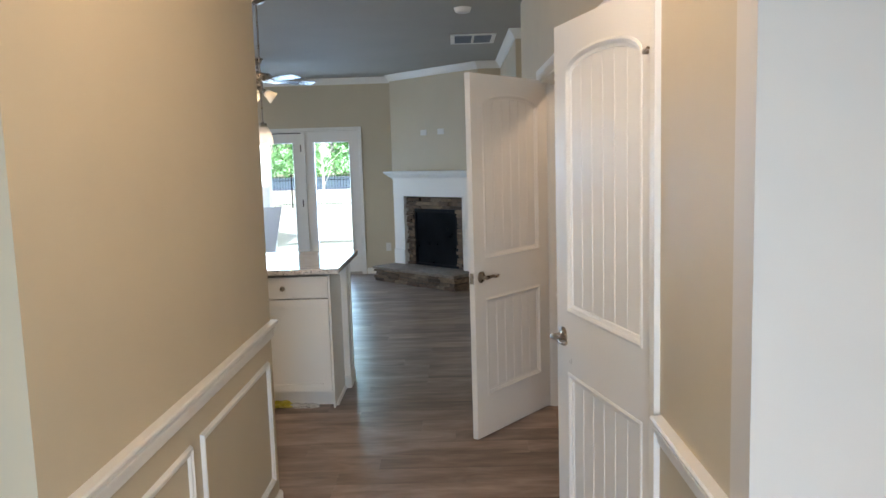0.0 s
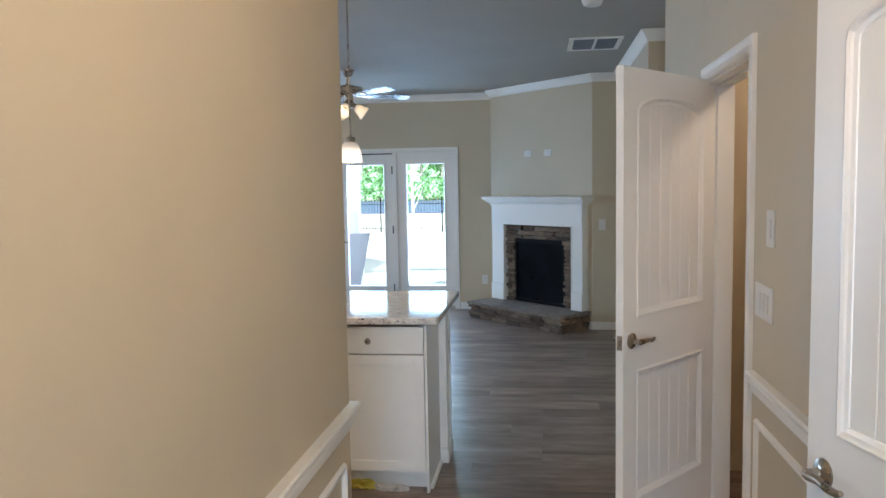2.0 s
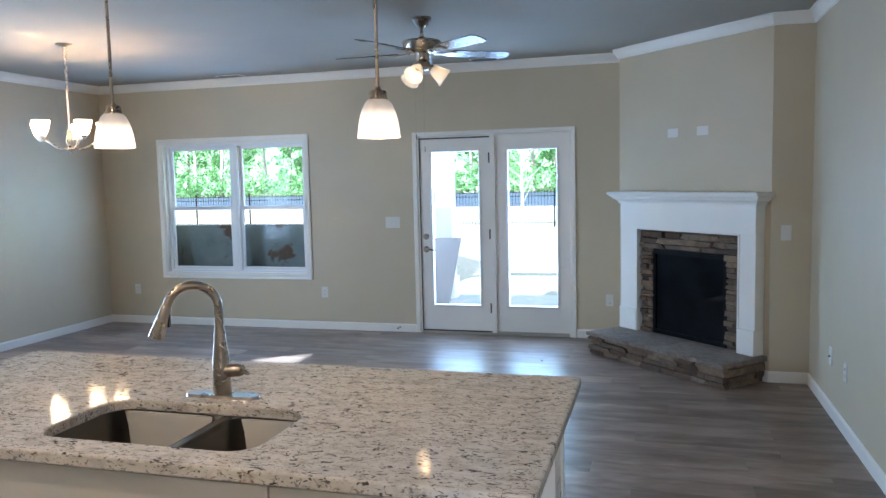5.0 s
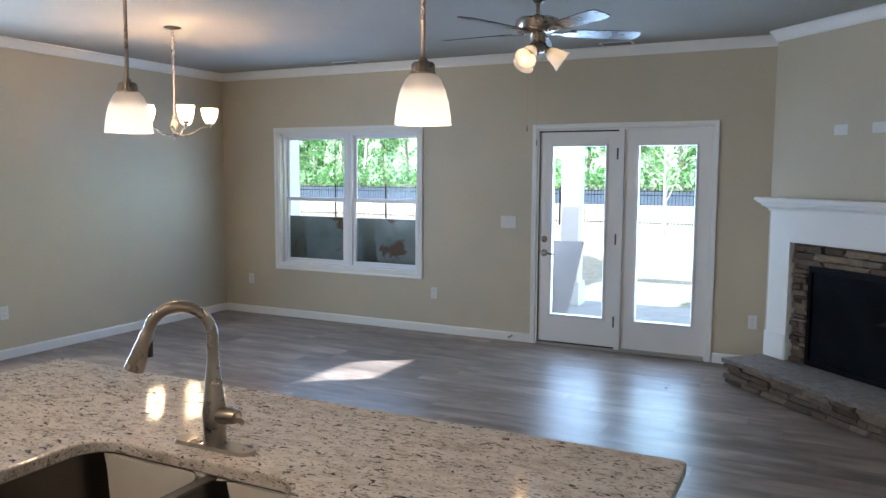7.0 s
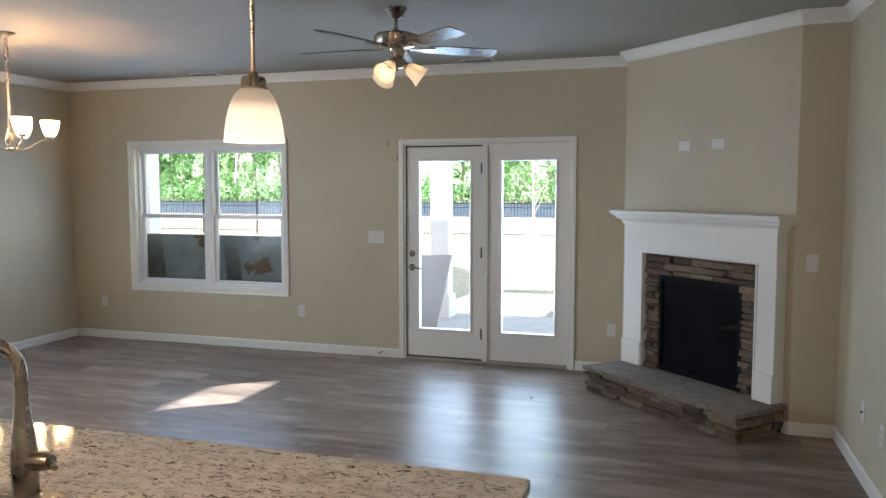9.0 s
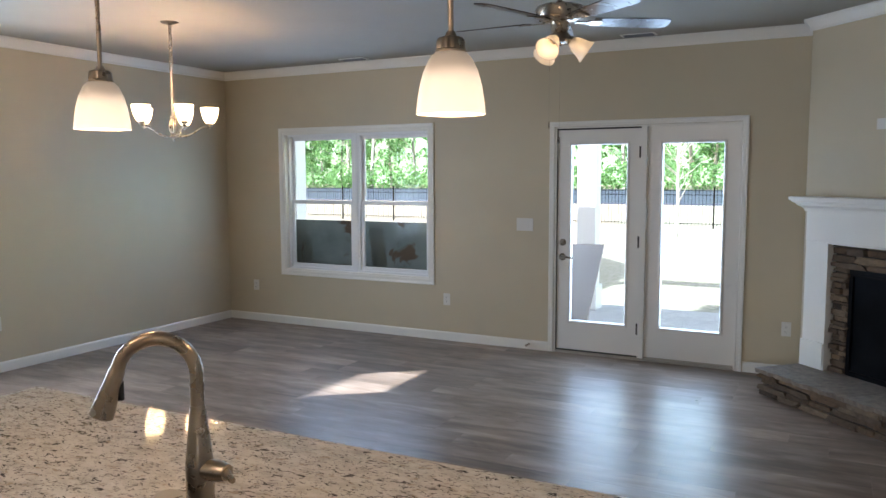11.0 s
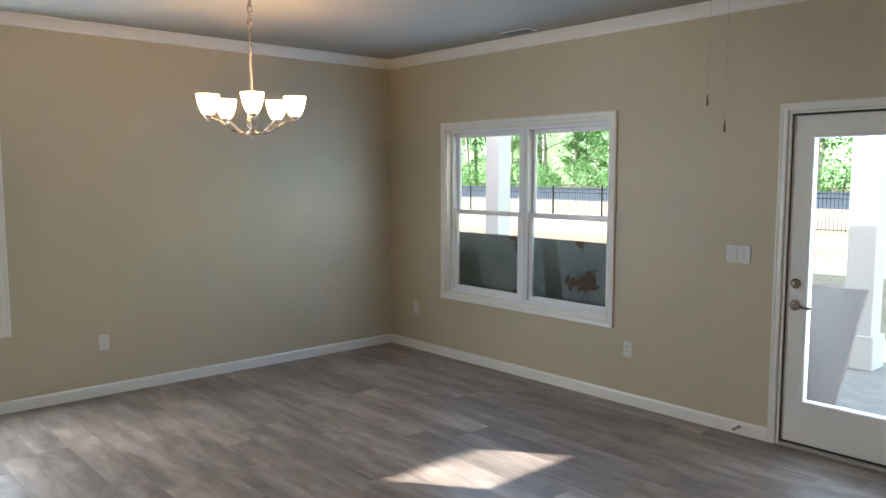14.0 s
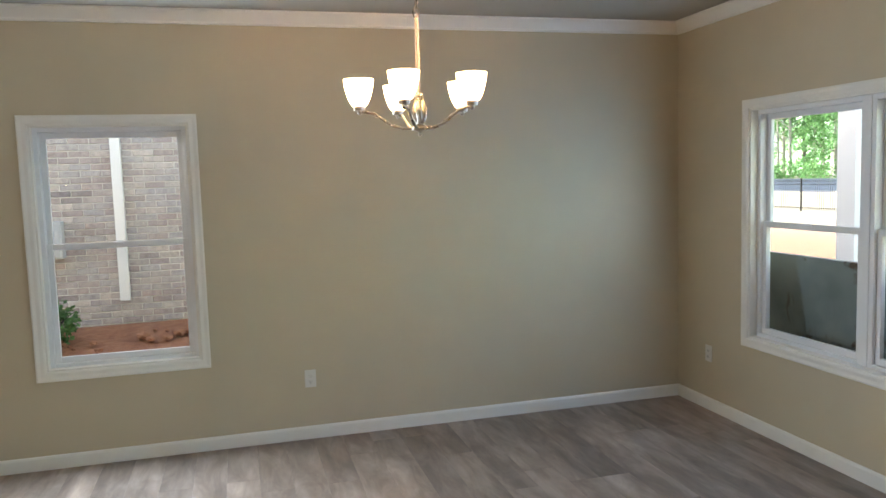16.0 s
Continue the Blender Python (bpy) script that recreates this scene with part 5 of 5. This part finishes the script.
# black picket fence along the back of the yard
fence = thing("yard_fence", pose(0, 30.0, -0.17), "black metal picket fence along the yard", "fence")
SPAN = 2.4
panel_mesh = None
for i in range(30):
    x = -52 + i * SPAN
    if panel_mesh is None:
        bm = boxes((0.03, SPAN - 0.03, -0.012, 0.012, 0.15, 0.172), (0.03, SPAN - 0.03, -0.012, 0.012, 1.09, 1.11), (0.03, SPAN - 0.03, -0.012, 0.012, 1.23, 1.25))
        for k in range(20):
            px = 0.10 + k * 0.1147
            box(bm, px - 0.006, px + 0.006, -0.006, 0.006, 0.08, 1.30)
        first = part("picket_panel", bm, BLACKMETAL, fence)
        post0 = part("post", boxes((-0.025, 0.025, -0.025, 0.025, 0, 1.36), bevel=0.004), BLACKMETAL, fence)
        panel_mesh = first.data
        first.location = post0.location = (x, 0, 0)
        continue
    for nm, me in (("picket_panel", panel_mesh), ("post", post0.data)):
        o = new(nm, me)
        o.parent = fence
        o.location = (x, 0, 0)


def leaf_cloud(bm, centre, radius, count, size, rnd):
    """Small leaf quads scattered through a lumpy volume."""
    for _ in range(count):
        d = Vector((rnd.gauss(0, 1), rnd.gauss(0, 1), rnd.gauss(0, 1))).normalized()
        p = Vector(centre) + Vector([d[i] * radius[i] * rnd.uniform(0.35, 1.0) ** 0.6 for i in range(3)])
        n_ = Vector((rnd.gauss(0, 1), rnd.gauss(0, 1), rnd.gauss(0.4, 1))).normalized()
        u = n_.orthogonal().normalized() * size * rnd.uniform(0.6, 1.3)
        v = n_.cross(u) * rnd.uniform(0.6, 1.0)
        bm.faces.new([bm.verts.new(p + k) for k in (u, v, -u, -v)])


def make_tree(name, seed, height, leafmat, label, clumps, leaves, bark, size=0.16):
    rnd = random.Random(seed)
    t = thing(name, pose(0, 0, 0), label, "tree")
    bm = bmesh.new()
    lean = Vector((rnd.uniform(-0.06, 0.06), rnd.uniform(-0.06, 0.06), 0))
    spine = [Vector((0, 0, -0.3)) + (lean * z + Vector((0, 0, z))) for z in [height * k / 6 for k in range(7)]]
    r0 = height * 0.013 + 0.03
    tube(bm, spine, [r0 * (1 - 0.14 * k) for k in range(7)], 8)
    tips = []
    for k in range(clumps):
        z = height * rnd.uniform(0.18, 0.95)
        a = rnd.uniform(0, 2 * math.pi)
        reach = height * rnd.uniform(0.10, 0.26) * (1.15 - z / height)
        s = lean * z + Vector((0, 0, z - 0.3))
        e = s + Vector((math.cos(a) * reach, math.sin(a) * reach, reach * rnd.uniform(0.2, 0.7)))
        tube(bm, [s, (s + e) / 2 + Vector((0, 0, reach * 0.08)), e], [r0 * 0.35, r0 * 0.22, r0 * 0.08], 5)
        tips.append(e)
    smooth(part("trunk", bm, bark, t))
    bm = bmesh.new()
    for e in tips:
        q = height * rnd.uniform(0.05, 0.11)
        leaf_cloud(bm, e, (q, q, q * 0.75), leaves, size, rnd)
    part("crown", bm, leafmat, t)
    return t


KINDS = [make_tree("tree", 1, 12, LEAF, "leafy green tree at the wood's edge", 34, 110, PALEBARK, 0.10), make_tree("tree", 2, 10, LEAF, "bright spring-green tree at the wood's edge", 30, 110, PALEBARK, 0.10), make_tree("tree", 3, 15, DARKLEAF, "dark green pine in the wood", 30, 90, BARK, 0.12), make_tree("tree", 4, 7, LEAF, "small spring-green tree at the wood's edge", 28, 110, PALEBARK, 0.08)]
rt = random.Random(11)
spots = []
for row, (y, step) in enumerate(((60, 4.2), (64, 4.0), (69, 9.0))):
    x = -95.0
    while x < 28:
        spots.append((x + rt.uniform(-1.3, 1.3), y + rt.uniform(-1.5, 1.5), row))
        x += step * rt.uniform(0.8, 1.25)
for i, (x, y, row) in enumerate(spots):
    src = KINDS[(2 if row == 2 and rt.random() < 0.6 else rt.choice((0, 1, 3, 1, 0)))]
    m = pose(x, y, 0.50, 0, 0, rt.uniform(0, 360)) @ Matrix.Scale(rt.uniform(0.8, 1.2), 4)
    if i < 4:
        KINDS[i].matrix_basis = m
    else:
        copy_thing(src, m).scale = [rt.uniform(0.85, 1.2)] * 3

# undergrowth and deep wood behind the first trees
bm = bmesh.new()
ru = random.Random(21)
for i in range(150):
    x = -100 + i * 0.87
    leaf_cloud(bm, (x, 58 + ru.uniform(-1.5, 1.5), ru.uniform(0.8, 1.7)), (1.3, 1.0, ru.uniform(0.8, 1.6)), 300, 0.10, ru)
for i in range(60):
    leaf_cloud(bm, (-105 + i * 2.2, 74 + ru.uniform(-2, 2), ru.uniform(2, 11)), (2.6, 1.5, 2.6), 110, 0.18, ru)
tagged(part("undergrowth", bm, LEAF), "spring-green undergrowth along the wood's edge", "undergrowth", "", "stuff")

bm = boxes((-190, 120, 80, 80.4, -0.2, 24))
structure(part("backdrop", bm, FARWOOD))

# a pale young tree inside the fence, still nearly bare
sap = thing("young_tree", pose(-4.55, 26.5, -0.17), "pale bare young tree near the fence", "tree")
rb = random.Random(3)
bm = tube(bmesh.new(), [(0, 0, -0.1), (0.03, 0, 1.0), (0.0, 0.02, 2.2), (0.06, 0, 3.4)], [0.055, 0.045, 0.032, 0.01], 8)
for k in range(26):
    z = rb.uniform(0.9, 3.2)
    a = rb.uniform(0, 6.28)
    r = (3.9 - z) * 0.34
    s = Vector((0.02, 0.01, z))
    e = s + Vector((math.cos(a) * r, math.sin(a) * r, r * 0.9))
    tube(bm, [s, (s + e) / 2 + Vector((0, 0, -0.05)), e], [0.016, 0.011, 0.004], 5)
smooth(part("trunk", bm, PALEBARK, sap))
bm = bmesh.new()
leaf_cloud(bm, (0.02, 0, 2.7), (0.9, 0.9, 1.1), 160, 0.05, rb)
part("crown", bm, LEAF, sap)

# the neighbouring house beyond the side window
NX = -10.35
nb = thing("neighbour_house", pose(NX, 0, 0), "neighbouring house with a weathered brick side wall", "house")
part("wall", boxes((-9.0, -0.006, -6.0, 13.6, -0.3, 3.5)), MORTAR, nb)
bm = bmesh.new()
for pts in ([(0.45, -6.5, 3.4), (0.45, 14.0, 3.4), (-4.5, 14.0, 5.4), (-4.5, -6.5, 5.4)], [(-4.5, -6.5, 5.4), (-4.5, 14.0, 5.4), (-9.45, 14.0, 3.4), (-9.45, -6.5, 3.4)]):
    lo_ = [bm.verts.new(p) for p in pts]
    hi_ = [bm.verts.new((p[0], p[1], p[2] + 0.18)) for p in pts]
    bm.faces.new(lo_)
    bm.faces.new(hi_)
    for i in range(4):
        bm.faces.new((lo_[i], lo_[(i + 1) % 4], hi_[(i + 1) % 4], hi_[i]))
part("roof", bm, ROOFING, nb)
part("fascia", boxes((0.45, 0.48, -6.5, 14.0, 3.38, 3.575)), COLUMN, nb)
part("downspout", boxes((0.012, 0.085, 6.355, 6.455, 0.50, 3.4), bevel=0.006), COLUMN, nb, "white metal downspout")
bx = part("meter_box", boxes((0.0, 0.16, 5.55, 5.86, 0.98, 1.36), bevel=0.01), BOXGREY, nb, "grey metal utility box")
part("meter_lid", boxes((0.16, 0.175, 5.57, 5.84, 1.00, 1.34), bevel=0.004), BOXGREY, bx)

# its window, near the back corner
nw = part("window", boxes((0.0, 0.06, 7.47, 7.545, 1.33, 2.85), (0.0, 0.06, 8.385, 8.46, 1.33, 2.85), (0.0, 0.06, 7.545, 8.385, 1.33, 1.40), (0.0, 0.06, 7.545, 8.385, 2.78, 2.85), (0.0, 0.045, 7.545, 8.385, 2.07, 2.11)), VINYL, nb, "white vinyl window with blue-grey panes")
for lo_z, hi_z in ((1.40, 2.07), (2.11, 2.78)):
    part("pane", boxes((0.012, 0.02, 7.545, 8.385, lo_z, hi_z)), HOUSEGLASS, nw)

shrub = thing("shrub", pose(-9.55, 5.75, 0.2), "small round dark green shrub in red clay", "shrub")
rb = random.Random(8)
bm = bmesh.new()
for k in range(14):
    a = rb.uniform(0, 6.28)
    tube(bm, [(0, 0, -0.05), (0.12 * math.cos(a), 0.12 * math.sin(a), 0.16), (0.26 * math.cos(a), 0.26 * math.sin(a), 0.3)], [0.008, 0.006, 0.002], 5)
part("stems", bm, BARK, shrub)
bm = bmesh.new()
leaf_cloud(bm, (0, 0, 0.24), (0.34, 0.34, 0.28), 1100, 0.028, rb)
part("leaves", bm, LEAF, shrub)
bm = bmesh.new()
for k in range(34):
    x, y, r = rb.uniform(-9.9, -9.0), rb.uniform(5.6, 7.9), rb.uniform(0.02, 0.075)
    bmesh.ops.create_icosphere(bm, subdivisions=1, radius=r, matrix=Matrix.Translation((x, y, land(x, y) + r * 0.2)) @ Matrix.Diagonal((1.3, 1, 0.6, 1)))
tagged(part("clay_clods", bm, GROUND), "red clay clods along the brick wall", "clay", "", "stuff")

# ---- bricks of the neighbour's wall, where the side window looks at it ----
bm = boxes((0, 0.012, 0, 0.194, 0, 0.057), bevel=0.0)
bmesh.ops.bevel(bm, geom=[e for e in bm.edges if all(v.co.x > 0.01 for v in e.verts)], offset=0.004, segments=1, affect="EDGES")
brick_mesh = bpy.data.meshes.new("brick")
bmesh.ops.recalc_face_normals(bm, faces=bm.faces)
bm.to_mesh(brick_mesh)
brick_mesh.materials.append(BRICK)
rest_v, rest_f, made = [], [], 0
rbk = random.Random(4)
for row in range(47):
    z = 0.12 + row * 0.0675
    for k in range(92):
        y = -1.0 + k * 0.2045 + (0.102 if row % 2 else 0)
        if 7.28 < y < 8.46 and 1.275 < z < 2.85:
            continue
        if 5.05 < y < 7.35 and 0.2 < z < 2.75 and made < 420:
            b = new("brick", brick_mesh)
            b.parent = nb
            b.location = (-0.006 + rbk.uniform(-0.002, 0.002), y, z)
            made += 1
        elif y < 13.3:
            o = len(rest_v)
            rest_v += [(0.005, y, z), (0.005, y + 0.194, z), (0.005, y + 0.194, z + 0.057), (0.005, y, z + 0.057), (-0.006, y, z), (-0.006, y + 0.194, z), (-0.006, y + 0.194, z + 0.057), (-0.006, y, z + 0.057)]
            rest_f += [(o, o + 1, o + 2, o + 3), (o, o + 4, o + 5, o + 1), (o + 1, o + 5, o + 6, o + 2), (o + 2, o + 6, o + 7, o + 3), (o + 3, o + 7, o + 4, o)]
me = bpy.data.meshes.new("brickwork")
me.from_pydata(rest_v, [], rest_f)
me.materials.append(BRICK)
bw = new("brickwork", me)
bw.parent = nb
tagged(bw, "", "", "", "stuff")

# ---- floor planks, laid along x ----
PW, PL = 0.182, 1.22
cache = {}


def plank_mesh(length):
    key = round(length, 3)
    if key not in cache:
        g, c = 0.0002, 0.0003
        xa, xb, ya, yb = g, key - g, g, PW - g
        v = [(xa, ya, -0.006), (xb, ya, -0.006), (xb, yb, -0.006), (xa, yb, -0.006), (xa, ya, -c), (xb, ya, -c), (xb, yb, -c), (xa, yb, -c), (xa + c, ya + c, 0), (xb - c, ya + c, 0), (xb - c, yb - c, 0), (xa + c, yb - c, 0)]
        f = [(8, 9, 10, 11)]
        for i in range(4):
            j = (i + 1) % 4
            f += [(i, j, 4 + j, 4 + i), (4 + i, 4 + j, 8 + j, 8 + i)]
        me_ = bpy.data.meshes.new("plank")
        me_.from_pydata(v, [], f)
        me_.materials.append(PLANK)
        cache[key] = me_
    return cache[key]


rp = random.Random(17)
far_bm = []
y = YB - PW
made = 0
while y > -1.4:
    if y > HALL_LEFT_END - 0.05:
        x0, x1 = XL, 0.95
    elif y > FOYER:
        x0, x1 = HL - 0.1, 1.9
    else:
        x0, x1 = -1.5, 1.3
    x = x0
    first = rp.choice((0.2, 0.4, 0.6, 0.8, 1.0, 1.22))
    while x < x1 - 0.03:
        ln = min(first if x == x0 else PL, x1 - x)
        if made < 330 and (y > 4.6 or x > -3.2):
            p = new("plank", plank_mesh(ln))
            p.parent = floor
            p.location = (x, y, 0)
            made += 1
        else:
            far_bm.append((x, y, ln))
        x += ln
    y -= PW
rv, rf = [], []
for x, y, ln in far_bm:
    src = plank_mesh(ln)
    o = len(rv)
    rv += [(v.co.x + x, v.co.y + y, v.co.z) for v in src.vertices]
    rf += [tuple(i + o for i in p.vertices) for p in src.polygons]
me = bpy.data.meshes.new("planks")
me.from_pydata(rv, [], rf)
me.materials.append(PLANK)
rest = new("planks", me)
rest.parent = floor
tagged(rest, "", "", "", "stuff")
